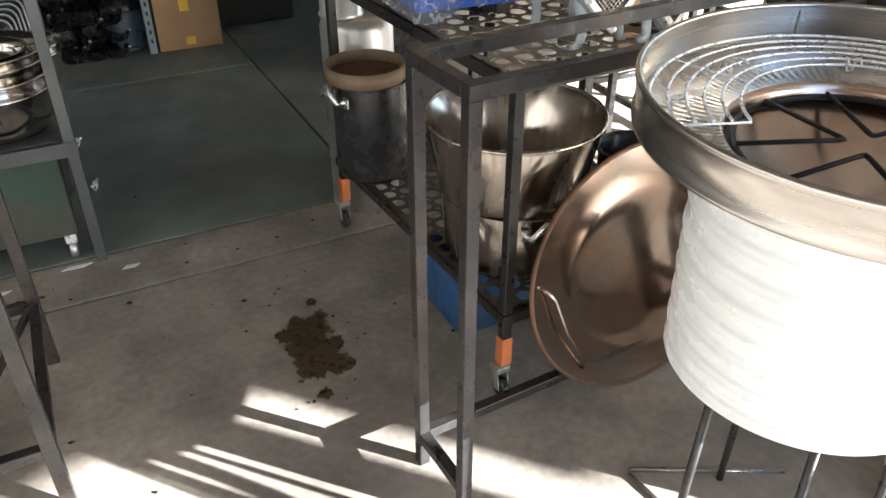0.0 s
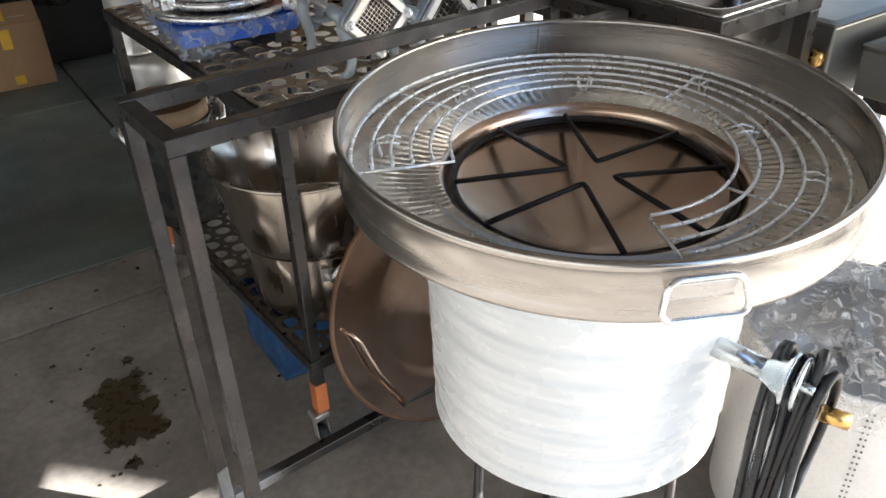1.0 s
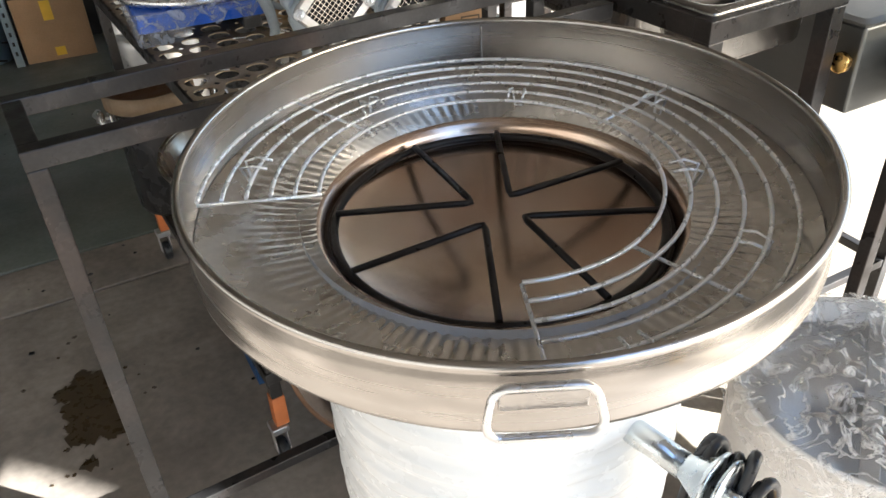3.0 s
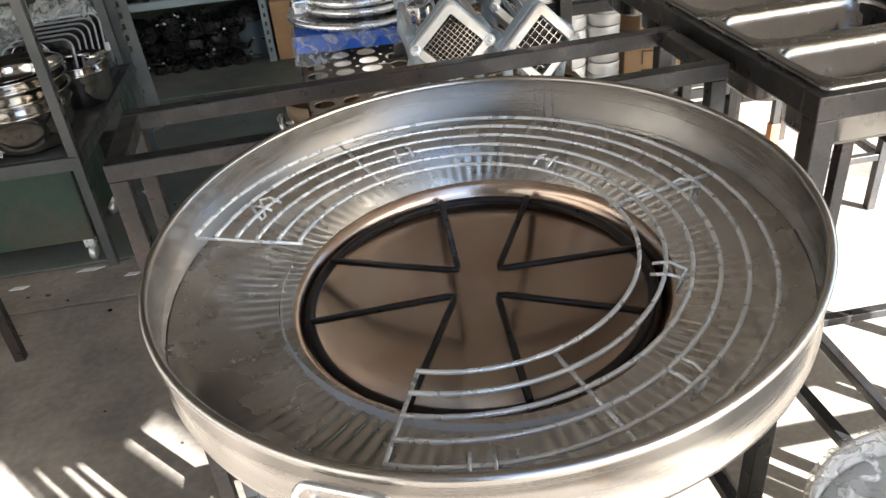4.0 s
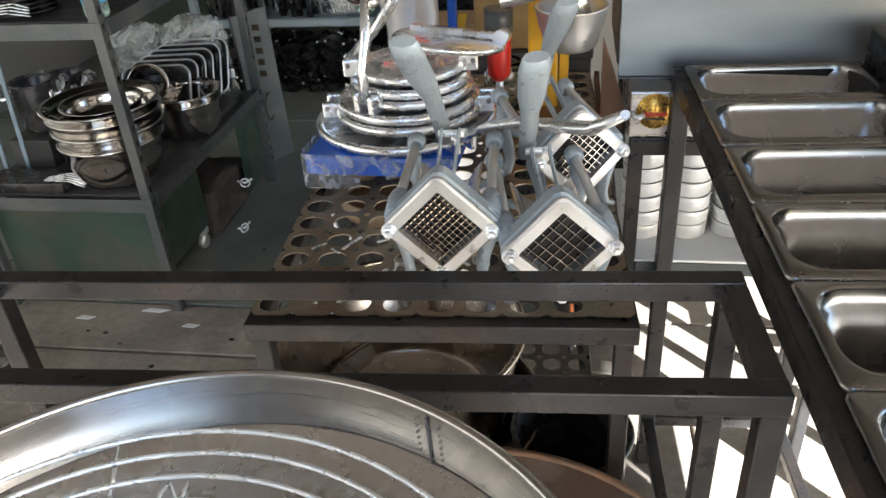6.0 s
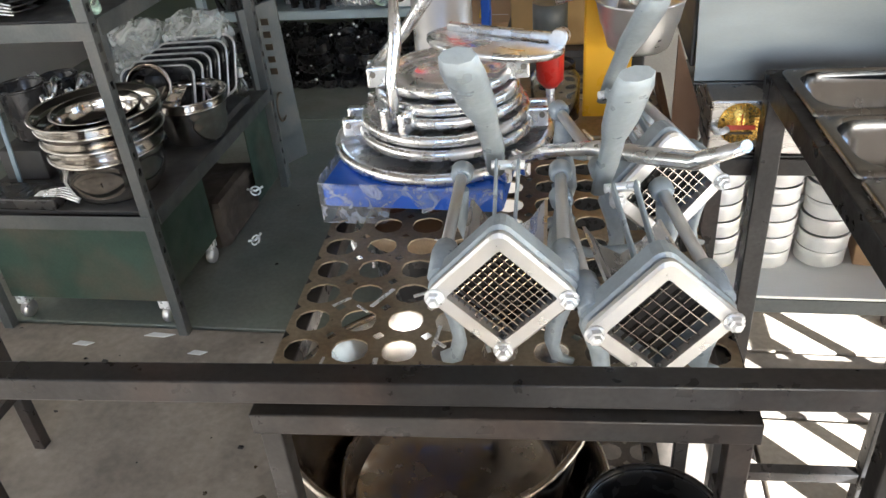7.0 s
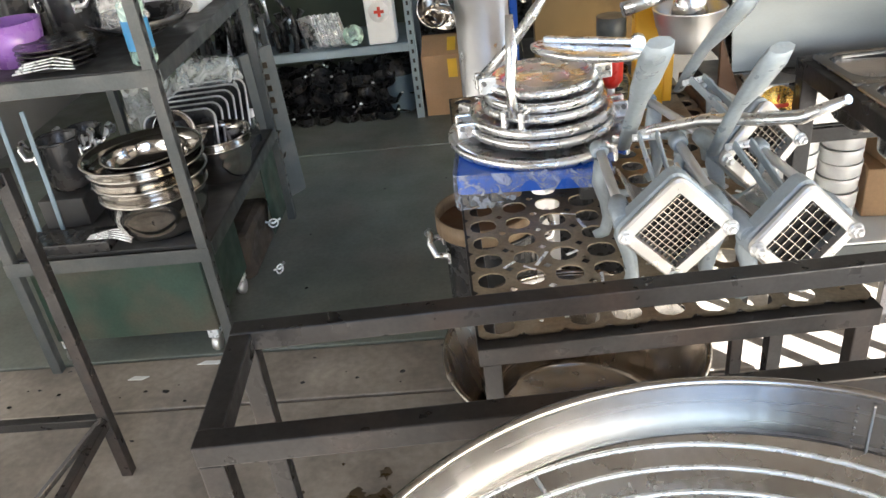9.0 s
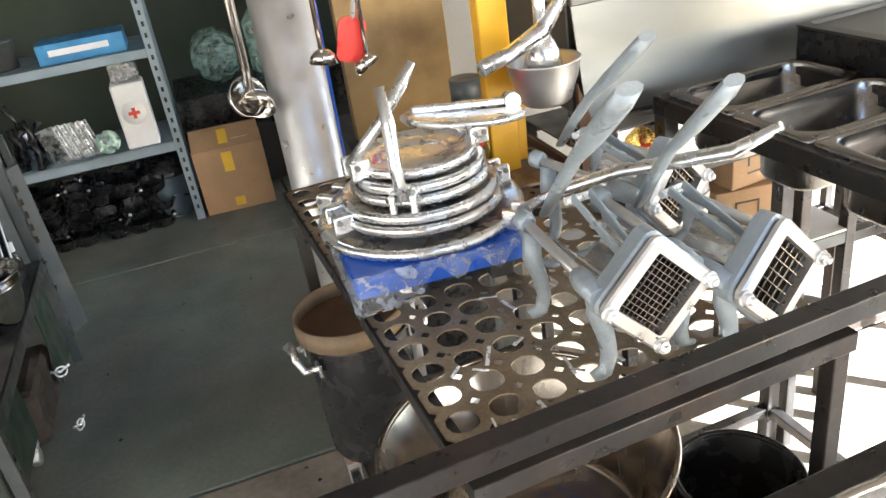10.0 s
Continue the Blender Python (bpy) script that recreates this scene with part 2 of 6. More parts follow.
def add_box(bm, lo, hi, bevel=0.0, m=None):
    c = [(a + b) / 2 for a, b in zip(lo, hi)]
    s = [abs(b - a) for a, b in zip(lo, hi)]
    r = bmesh.ops.create_cube(bm, size=1.0, matrix=Matrix.Translation(c) @ Matrix.Diagonal((*s, 1)))
    if bevel:
        edges = list({e for v in r["verts"] for e in v.link_edges})
        out = bmesh.ops.bevel(bm, geom=edges, offset=bevel, segments=2, affect="EDGES", profile=0.5)
        verts = list({v for f in out["faces"] for v in f.verts} | {v for v in r["verts"] if v.is_valid})
    else:
        verts = r["verts"]
    if m:
        bmesh.ops.transform(bm, matrix=m, verts=verts)
    return verts


def add_bar(bm, a, b, w=0.03, h=None, bevel=0.002, up=(0, 0, 1)):
    """A straight bar of section w by h from a to b."""
    h = h or w
    a, b = v3(a), v3(b)
    d = b - a
    z = d.normalized()
    x = v3(up).cross(z)
    if x.length < 1e-3:
        x = v3((1, 0, 0)).cross(z)
        if x.length < 1e-3:
            x = v3((0, 1, 0)).cross(z)
    x.normalize()
    y = z.cross(x)
    m = Matrix((x, y, z)).transposed().to_4x4()
    m.translation = (a + b) / 2
    return add_box(bm, (-w / 2, -h / 2, -d.length / 2), (w / 2, h / 2, d.length / 2), bevel, m)


def add_tube(bm, pts, r, n=8, closed=False, flat=1.0):
    """A round bar swept along points; r may be a list."""
    pts = [v3(p) for p in pts]
    k = len(pts)
    radii = r if isinstance(r, (list, tuple)) else [r] * k
    rings = []
    ref = None
    for i, p in enumerate(pts):
        q0 = pts[(i - 1) % k] if closed or i else p
        q1 = pts[(i + 1) % k] if closed or i < k - 1 else p
        t = (q1 - q0).normalized()
        if ref is None:
            ref = t.orthogonal().normalized() if abs(t.z) > 0.9 else v3((0, 0, 1))
        u = (ref - t * ref.dot(t))
        u = u.normalized() if u.length > 1e-4 else t.orthogonal().normalized()
        ref = u
        w = t.cross(u)
        rings.append([bm.verts.new(p + (u * math.cos(2 * math.pi * j / n) * flat + w * math.sin(2 * math.pi * j / n)) * radii[i]) for j in range(n)])
    last = k if closed else k - 1
    for i in range(last):
        a, b = rings[i], rings[(i + 1) % k]
        for j in range(n):
            bm.faces.new((a[j], a[(j + 1) % n], b[(j + 1) % n], b[j])).smooth = True
    if not closed:
        bm.faces.new(rings[0][::-1])
        bm.faces.new(rings[-1])


def add_lathe(bm, profile, n=48, at=(0, 0, 0), m=None, closed=False, smooth=True):
    """Turns a profile of (radius, height) round the upright axis through at."""
    rings, made = [], []
    for r, z in profile:
        if r < 1e-5:
            ring = [bm.verts.new((at[0], at[1], at[2] + z))]
        else:
            ring = [bm.verts.new((at[0] + r * math.cos(2 * math.pi * j / n), at[1] + r * math.sin(2 * math.pi * j / n), at[2] + z)) for j in range(n)]
        rings.append(ring)
        made += ring
    pairs = list(zip(rings, rings[1:])) + ([(rings[-1], rings[0])] if closed else [])
    for a, b in pairs:
        for j in range(n):
            quad = [a[j % len(a)], a[(j + 1) % n % len(a)], b[(j + 1) % n % len(b)], b[j % len(b)]]
            quad = list(dict.fromkeys(quad))
            if len(quad) > 2:
                bm.faces.new(quad).smooth = smooth
    if m:
        bmesh.ops.transform(bm, matrix=m, verts=made)
    return made


def add_prism(bm, outline, depth, m=None):
    """A flat outline in x and y, thickened along z from 0 to depth."""
    lo = [bm.verts.new((x, y, 0)) for x, y in outline]
    hi = [bm.verts.new((x, y, depth)) for x, y in outline]
    k = len(outline)
    for i in range(k):
        bm.faces.new((lo[i], lo[(i + 1) % k], hi[(i + 1) % k], hi[i]))
    bm.faces.new(lo[::-1])
    bm.faces.new(hi)
    if m:
        bmesh.ops.transform(bm, matrix=m, verts=lo + hi)


def arc(cx, cy, r, a0, a1, k):
    return [(cx + r * math.cos(radians(a0 + (a1 - a0) * i / (k - 1))), cy + r * math.sin(radians(a0 + (a1 - a0) * i / (k - 1)))) for i in range(k)]


def rounded(w, h, r, k=5):
    """A rectangle's outline with rounded corners."""
    out = []
    for cx, cy, a in ((w / 2 - r, h / 2 - r, 0), (-w / 2 + r, h / 2 - r, 90), (-w / 2 + r, -h / 2 + r, 180), (w / 2 - r, -h / 2 + r, 270)):
        out += arc(cx, cy, r, a, a + 90, k)
    return out


def add_loops(bm, loops, cap_first=False, cap_last=False, smooth=True):
    """Joins outlines of equal length, one after the other."""
    rings = [[bm.verts.new(p) for p in loop] for loop in loops]
    k = len(rings[0])
    for a, b in zip(rings, rings[1:]):
        for j in range(k):
            bm.faces.new((a[j], a[(j + 1) % k], b[(j + 1) % k], b[j])).smooth = smooth
    if cap_first:
        bm.faces.new(rings[0][::-1])
    if cap_last:
        bm.faces.new(rings[-1])


def part(name, bm, material, parent=None, label=""):
    me = bpy.data.meshes.new(name)
    bmesh.ops.recalc_face_normals(bm, faces=bm.faces)
    bm.to_mesh(me)
    bm.free()
    me.materials.append(material)
    ob = new(name, me)
    if parent:
        ob.parent = parent
    if label:
        ob["label"] = label
    return ob


def thing(name, label, category, m=None, group=""):
    ob = new(name)
    ob.empty_display_size = 0.05
    if m:
        ob.matrix_world = m
    return tagged(ob, label, category, group)


def solid(name, bm, material, label, category, kind="", group=""):
    return tagged(part(name, bm, material), label, category, group, kind)


def B():
    return bmesh.new()


def one(fn, *args, **kw):
    bm = bmesh.new()
    fn(bm, *args, **kw)
    return bm


def perforated(w, d, t, cell, hole, corner, n=12, skip=()):
    """A sheet of w by d with a field of large round holes and small gaps where four cells meet."""
    bm = bmesh.new()
    nx, ny = max(1, round(w / cell)), max(1, round(d / cell))
    cx, cy = w / nx, d / ny
    for i in range(nx):
        for j in range(ny):
            ox, oy = -w / 2 + (i + 0.5) * cx, -d / 2 + (j + 0.5) * cy
            a, b = cx / 2, cy / 2
            k0, k1 = corner if 0 < i else 0.0, corner if i < nx - 1 else 0.0
            outline = [(a, 0), (a, b - corner), (a - corner, b), (0, b), (-a + corner, b), (-a, b - corner), (-a, 0), (-a, -b + corner), (-a + corner, -b), (0, -b), (a - corner, -b), (a, -b + corner)]
            ang = [0, 35, 55, 90, 125, 145, 180, 215, 235, 270, 305, 325]
            rr = hole * (0.92 + 0.12 * random.random())
            if random.random() < 0.06:
                rr = 0.004
            top_o = [bm.verts.new((ox + x, oy + y, 0)) for x, y in outline]
            top_i = [bm.verts.new((ox + rr * math.cos(radians(q)) * (1 + 0.05 * (k % 2)), oy + rr * math.sin(radians(q)), 0)) for k, q in enumerate(ang)]
            bot_i = [bm.verts.new((v.co.x, v.co.y, -t)) for v in top_i]
            bot_o = [bm.verts.new((v.co.x, v.co.y, -t)) for v in top_o]
            for k in range(12):
                q = (k + 1) % 12
                bm.faces.new((top_o[k], top_o[q], top_i[q], top_i[k]))
                bm.faces.new((top_i[k], top_i[q], bot_i[q], bot_i[k]))
                bm.faces.new((bot_i[k], bot_i[q], bot_o[q], bot_o[k]))
    bmesh.ops.remove_doubles(bm, verts=bm.verts, dist=1e-5)
    return bm


# ---------------- setting ----------------
def slab(name, lo, hi, material, parent=None):
    return part(name, one(add_box, lo, hi, 0.004), material, parent)


ground = solid("ground", one(add_box, (-120, -150, -0.4), (120, 120, -0.12)), DIRT, "pale dusty ground outside the open workshop", "ground", "structure")
floor_ob = tagged(thing("floor", "worn concrete workshop floor with green-painted aisle", "floor"), kind="structure")
for lo, hi, m_ in (((-4.0, -9.0, -0.12), (0.62, 1.552, 0), CONCRETE), ((0.628, -9.0, -0.12), (6.0, 1.552, 0), CONCRETE_SUNLIT), ((-4.0, 1.564, -0.12), (6.0, 1.810, 0), CONCRETE),
                   ((-4.0, 1.822, -0.12), (-0.045, 3.44, 0), GREENFLOOR), ((-0.035, 1.822, -0.12), (0.45, 3.44, 0), GREENFLOOR), ((0.458, 1.822, -0.12), (6.0, 3.44, 0), CONCRETE_SUNLIT),
                   ((-4.0, 3.45, -0.12), (-0.045, 5.2, 0), GREENFLOOR), ((-0.035, 3.45, -0.12), (6.0, 5.2, 0), GREENFLOOR)):
    slab("slab", lo, hi, m_, floor_ob)

solid("wall_back", one(add_box, (-4.2, 5.0, 0), (6.0, 5.2, 3.5)), WALLGREEN, "dark green plastered back wall", "wall", "structure")
# Added out of view to cut the light reaching the aisle from the right.
solid("wall_partition", one(add_box, (0.36, 3.0, 0), (6.0, 3.12, 3.5)), WALLGREY, "unseen sooty grey partition added to darken the aisle", "wall", "structure")
# Its unseen stretch towards -y is there only to block sky light.
solid("wall_left", one(add_box, (-3.1, -6.5, 0), (-2.9, 5.0, 3.5)), WALLGREY, "sooty grey side wall, run forward to keep sky light out", "wall", "structure")
# Added behind the camera so less sky light falls on the left rack.
solid("wall_front", one(add_box, (-2.9, -6.5, 0), (-0.75, -6.35, 3.5)), WALLGREY, "unseen sooty grey wall added to darken the left rack", "wall", "structure")
# Unseen roof: front edge and left strip are set to dim the interior.
bm = one(add_box, (-4.4, -2.3, 3.5), (6.2, 5.4, 3.56))
add_box(bm, (-4.4, -6.5, 3.5), (-0.7, -2.302, 3.56))
solid("ceiling", bm, ROOFSHEET, "unseen grey sheet-metal roof, extended to hold back sky light", "roof", "structure")
# Unseen blocker: its outline is traced back from the sun edges wanted on the floor.
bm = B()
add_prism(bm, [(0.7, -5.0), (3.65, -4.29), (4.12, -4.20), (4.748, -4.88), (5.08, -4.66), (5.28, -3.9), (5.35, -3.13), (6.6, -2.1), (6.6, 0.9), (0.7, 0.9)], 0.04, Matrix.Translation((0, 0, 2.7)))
solid("awning", bm, ROOFSHEET, "unseen sun-blocking sheet, outlined to shape the floor's sun patches", "awning", "structure")


# Unseen post on the sun line, added for the dark stripe across the floor.
awning_frame = tagged(thing("awning_frame", "unseen square post added to cast a shadow stripe", "post"), kind="structure")
part("post", one(add_bar, (2.375, -2.572, -0.12), (2.375, -2.572, 2.695), 0.10, 0.10, 0.004, up=(0.687, -0.727, 0)), IRON, awning_frame)


# ---------------- the round pan on its wrapped burner ----------------
PC = (0.0195, -0.0285)


def tilted(cx, cy, z, sx, sy):
    """Upright at cx, cy but leaning about height z: it rises by sx and sy a metre along x and y."""
    n_ = v3((-sx, -sy, 1)).normalized()
    return Matrix.Translation((cx, cy, z)) @ v3((0, 0, 1)).rotation_difference(n_).to_matrix().to_4x4() @ Matrix.Translation((0, 0, -z))


pan = thing("round_pan", "large round stainless pan with deep band and sunken centre", "pan", tilted(PC[0], PC[1], 1.0, 0.0335, 0.0394))
R = 0.335
part("band", one(add_lathe, [(R - 0.003, 0.985), (R - 0.003, 1.041), (R - 0.005, 1.046), (R - 0.001, 1.050), (R + 0.004, 1.047), (R + 0.004, 1.040), (R, 1.037), (R, 0.989), (R + 0.003, 0.982), (R + 0.002, 0.976), (R - 0.006, 0.976)], 160, closed=True), BANDSTEEL, pan, "tall brushed stainless band with rolled rim")
bm = B()
n = 600
prof = [(0.331, 0.984), (0.319, 0.979), (0.30, 0.970), (0.27, 0.965), (0.252, 0.9628), (0.232, 0.9612), (0.214, 0.9605), (0.206, 0.9615), (0.201, 0.959), (0.198, 0.950), (0.194, 0.942), (0.185, 0.934), (0.170, 0.926), (0.150, 0.9185), (0.125, 0.912), (0.10, 0.908), (0.07, 0.905), (0.035, 0.9034), (0.0, 0.903)]
rings = []
for i, (r, z) in enumerate(prof):
    if r == 0:
        rings.append([bm.verts.new((0, 0, z))])
        continue
    ring = []
    for j in range(n):
        a = 2 * math.pi * j / n
        dz = 0.0013 * math.sin(118 * a + 1.6 * math.sin(7 * a) + 4 * r) * (0.6 + 0.4 * math.sin(5 * a + 1)) if 0.211 < r < 0.255 else 0.0005 * noise.noise((9 * math.cos(a), 9 * math.sin(a), 40 * r)) if 0.2 < r < 0.325 else 0
        ring.append(bm.verts.new((r * math.cos(a), r * math.sin(a), z + dz)))
    rings.append(ring)
cut = 7
for lo_, hi_, nm, mt, lab in ((0, cut, "slope", HAMMER, "hammered stainless slope"), (cut, len(rings) - 1, "well", PANSTEEL, "mirror-like sunken bottom")):
    sub_bm = B()
    copies = [[sub_bm.verts.new(v.co) for v in ring] for ring in rings[lo_:hi_ + 1]]
    for a, b in zip(copies, copies[1:]):
        for j in range(n):
            quad = list(dict.fromkeys((a[j], a[(j + 1) % n], b[(j + 1) % n % len(b)], b[j % len(b)])))
            sub_bm.faces.new(quad).smooth = True
    part(nm, sub_bm, mt, pan, lab)
bm.free()
part("underside", one(add_lathe, [(0.330, 0.979), (0.30, 0.962), (0.215, 0.950), (0.203, 0.938), (0.178, 0.918), (0.14, 0.904), (0.09, 0.898), (0.0, 0.895)], 64), ALUDULL, pan)
# riveted seam in the band
sa = math.radians(62.5)
seam = B()
for k in range(7):
    for off in (-0.012, 0.012):
        a = sa + off / R
        bmesh.ops.create_icosphere(seam, subdivisions=1, radius=0.0016, matrix=Matrix.Translation(((R - 0.0035) * math.cos(a), (R - 0.0035) * math.sin(a), 0.986 + k * 0.0075)))
add_bar(seam, ((R - 0.004) * math.cos(sa), (R - 0.004) * math.sin(sa), 0.980), ((R - 0.004) * math.cos(sa), (R - 0.004) * math.sin(sa), 1.039), 0.0025, 0.002)
part("seam", seam, IRONEDGE, pan, "riveted lap seam")
for ang in (243.3,):
    a = radians(ang)
    t_, nrm = v3((-math.sin(a), math.cos(a), 0)), v3((math.cos(a), math.sin(a), 0))
    base = nrm * (R + 0.006)
    pts = []
    for x, y in rounded(0.083, 0.042, 0.013, 6):
        w = 1 + 0.10 * (-y / 0.022)
        pts.append(base + t_ * x * w + v3((0, 0, 1.014 + y)) + nrm * (0.004 + 0.018 * (0.5 - y / 0.044) * 0.6))
    part("handle", one(add_tube, pts, 0.0036, 8, True), ALU, pan, "bent wire drop handle")
    lug = B()
    add_box(lug, (-0.034, -0.002, -0.009), (0.034, 0.003, 0.012), 0.002, Matrix.Translation(base + v3((0, 0, 1.016))) @ Matrix.Rotation(a + math.pi / 2, 4, "Z"))
    part("lug", lug, STEEL, pan)

V0 = 31
trivet = thing("burner_trivet", "black iron ring trivet with four bent V bars", "trivet", tilted(PC[0] - 0.003, PC[1], 0.95, 0.030, 0.036))
part("ring", one(add_tube, [(0.185 * math.cos(2 * math.pi * i / 72), 0.185 * math.sin(2 * math.pi * i / 72), 0.947) for i in range(72)], 0.0052, 8, True), BLACKIRON, trivet)
part("ring", one(add_tube, [(0.191 * math.cos(2 * math.pi * i / 72), 0.191 * math.sin(2 * math.pi * i / 72), 0.943) for i in range(72)], 0.004, 8, True), BLACKIRON, trivet)
for k in range(4):
    a = radians(V0 + 90 * k)
    q = [(0.184 * math.cos(a - 0.48), 0.184 * math.sin(a - 0.48), 0.953), (0.040 * math.cos(a - 0.14), 0.040 * math.sin(a - 0.14), 0.956), (0.034 * math.cos(a), 0.034 * math.sin(a), 0.956), (0.040 * math.cos(a + 0.14), 0.040 * math.sin(a + 0.14), 0.956), (0.184 * math.cos(a + 0.48), 0.184 * math.sin(a + 0.48), 0.953)]
    part("bar", one(add_tube, q, 0.0039, 8), BLACKIRON, trivet)

rack = thing("wire_rack", "C-shaped bright zinc wire draining rack of six rings", "wire rack", Matrix.Translation((-0.0007, -0.0406, 0)))
A0, A1 = -112.5, 157.5


def rz(x, y, lift=0.0):
    """The rack lies tilted, higher at the back."""
    return 1.0093 + 0.0196 * x + 0.0397 * y + lift


def on_rack(a, r, side=0.0, lift=0.0):
    x, y = r * math.cos(a) - side * math.sin(a), r * math.sin(a) + side * math.cos(a)
    return (x, y, rz(x, y, lift))


for k in range(6):
    r = 0.181 + 0.0254 * k
    part("wire", one(add_tube, [(x, y, rz(x, y)) for x, y in arc(0, 0, r, A0, A1, 64)], 0.0024, 6), CHROME, rack)
for ang in (A0, A1, -73.5, 12.5, 111):
    a = radians(ang)
    part("spoke", one(add_tube, [on_rack(a, 0.179, 0, -0.004), on_rack(a, 0.309, 0, -0.004)], 0.0021, 6), CHROME, rack)
for ang, r in ((-97, 0.285), (-57, 0.27), (-27, 0.209), (10, 0.268), (49, 0.205), (98, 0.236), (142, 0.262)):
    a = radians(ang)
    q = [on_rack(a, r - 0.016, 0.009), on_rack(a, r, 0.010, 0.003), on_rack(a, r + 0.016, 0.008, -0.002), on_rack(a, r + 0.01, 0.003, -0.022), on_rack(a, r + 0.01, -0.004, -0.022), on_rack(a, r + 0.016, -0.008, -0.002), on_rack(a, r, -0.010, 0.003), on_rack(a, r - 0.016, -0.009)]
    part("clip", one(add_tube, q, 0.0018, 6), CHROME, rack)

CC = (0.0, -0.05)
burner = thing("gas_burner_stand", "gas burner drum wrapped in white stretch film on rod legs", "burner", Matrix.Translation((CC[0], CC[1], 0)))
prof = []
for i in range(91):
    z = 0.958 - 0.408 * i / 90
    prof.append((0.231 - 0.008 * i / 90 + 0.0038 * abs(math.sin(i * 0.30)) + 0.0008 * math.sin(i * 1.7), z))
prof += [(0.219, 0.544), (0.20, 0.539), (0.0, 0.537)]
bm = B()
add_lathe(bm, prof, 128)
for v in bm.verts:
    a = math.atan2(v.co.y, v.co.x)
    if 0.56 < v.co.z < 0.95:
        f_ = noise.noise((3 * math.cos(a), 3 * math.sin(a), (v.co.z + 0.02 * a) * 26))
        v.co.x *= 1 + 0.010 * f_
        v.co.y *= 1 + 0.010 * f_
part("wrapped_drum", bm, WRAP, burner, "drum wound in ridged white stretch film").location = (0.032, 0.035, 0)
for ang in (178, 232, 283, 55):
    a = radians(ang)
    part("leg", one(add_tube, [(0.032 + 0.185 * math.cos(a), 0.035 + 0.185 * math.sin(a), 0.545), (0.032 + 0.21 * math.cos(a), 0.035 + 0.21 * math.sin(a), 0.0)], 0.008, 8), IRON, burner)
# gas inlet
ga = math.atan2(-0.965, 0.26)
g = v3((math.cos(ga), math.sin(ga), 0))
GZ = 0.78
part("inlet_pipe", one(add_tube, [g * 0.16 + v3((0, 0, GZ + 0.003)), g * 0.262 + v3((0, 0, GZ - 0.005))], 0.015, 14), ZINC, burner, "zinc-plated inlet pipe")
mrot = Matrix.Translation(g * 0.26 + v3((0, 0, GZ - 0.005))) @ g.to_track_quat("Z", "Y").to_matrix().to_4x4()
part("air_bell", one(add_lathe, [(0.013, 0.0), (0.015, 0.006), (0.026, 0.028), (0.036, 0.034), (0.036, 0.037), (0.022, 0.037), (0.0, 0.035)], 24, m=mrot), ZINC, burner, "flared zinc mixer bell")
part("shutter", one(add_lathe, [(0.0, 0.044), (0.034, 0.046), (0.036, 0.049), (0.034, 0.051), (0.0, 0.05)], 24, m=mrot), ZINC, burner)
part("nipple", one(add_tube, [g * 0.30 + v3((0, 0, GZ - 0.006)), g * 0.325 + v3((0, 0, GZ - 0.007))], 0.007, 8), ZINC, burner)
hose = thing("hose_coil", "coil of black rubber gas hose with brass fitting", "hose", Matrix.Translation(v3((CC[0], CC[1], 0)) + g * 0.305 + v3((0, 0, 0))))
tx = v3((-g.y, g.x, 0))
for k in range(7):
    off = (k - 3) * 0.010
    wob = 0.012 * math.sin(k * 2.1)
    pts = [tx * ((0.026 + 0.008 * math.sin(k * 1.3)) * math.cos(u) + 0.026 * math.sin(u)) + g * (off + 0.006 * math.sin(2 * u + k) - 0.05 * 0) + v3((0, 0, GZ - 0.170 + wob + (0.185 + 0.01 * math.cos(k * 1.7)) * math.sin(u))) for u in [2 * math.pi * i / 40 for i in range(40)]]
    part("loop", one(add_tube, pts, 0.0062, 8, True), RUBBER, hose)
part("fitting", one(add_tube, [g * 0.03 + tx * 0.02 + v3((0, 0, GZ - 0.05)), g * 0.062 + tx * 0.03 + v3((0, 0, GZ - 0.055))], 0.012, 6), BRASS, hose, "hexagonal brass fitting")

# ---------------- bare iron stand ----------------
AX0, AX1, AY0, AY1, AZ = -0.441, 0.499, 0.319, 0.533, 1.004
stand = thing("iron_stand", "narrow bare angle-iron stand with open top", "stand", Matrix.Translation((AX0, AY0, 0)) @ Matrix.Rotation(radians(3.2), 4, "Z") @ Matrix.Translation((-AX0, -AY0, 0)))
T = 0.027
for y in (AY0 + T / 2, AY1 - T / 2):
    part("long_rail", one(add_bar, (AX0, y, AZ - T / 2), (AX1, y, AZ - T / 2), T, T), IRON, stand)
for x in (AX0 + T / 2, AX1 - T / 2):
    part("end_rail", one(add_bar, (x, AY0 + T, AZ - T / 2 - 0.001), (x, AY1 - T, AZ - T / 2 - 0.001), T, T), IRON, stand)
    for y in (AY0 + T / 2 + 0.001, AY1 - T / 2 - 0.001):
        part("post", one(add_bar, (x, y, 0), (x, y, AZ - T - 0.0005), T - 0.001, T - 0.001), IRON, stand)
    part("foot_rail", one(add_bar, (x, AY0 + T, 0.09), (x, AY1 - T, 0.09), 0.026, 0.026), IRON, stand)
part("foot_rail", one(add_bar, (AX0 + T, AY1 - T / 2, 0.09), (AX1 - T, AY1 - T / 2, 0.09), 0.026, 0.026), IRON, stand)

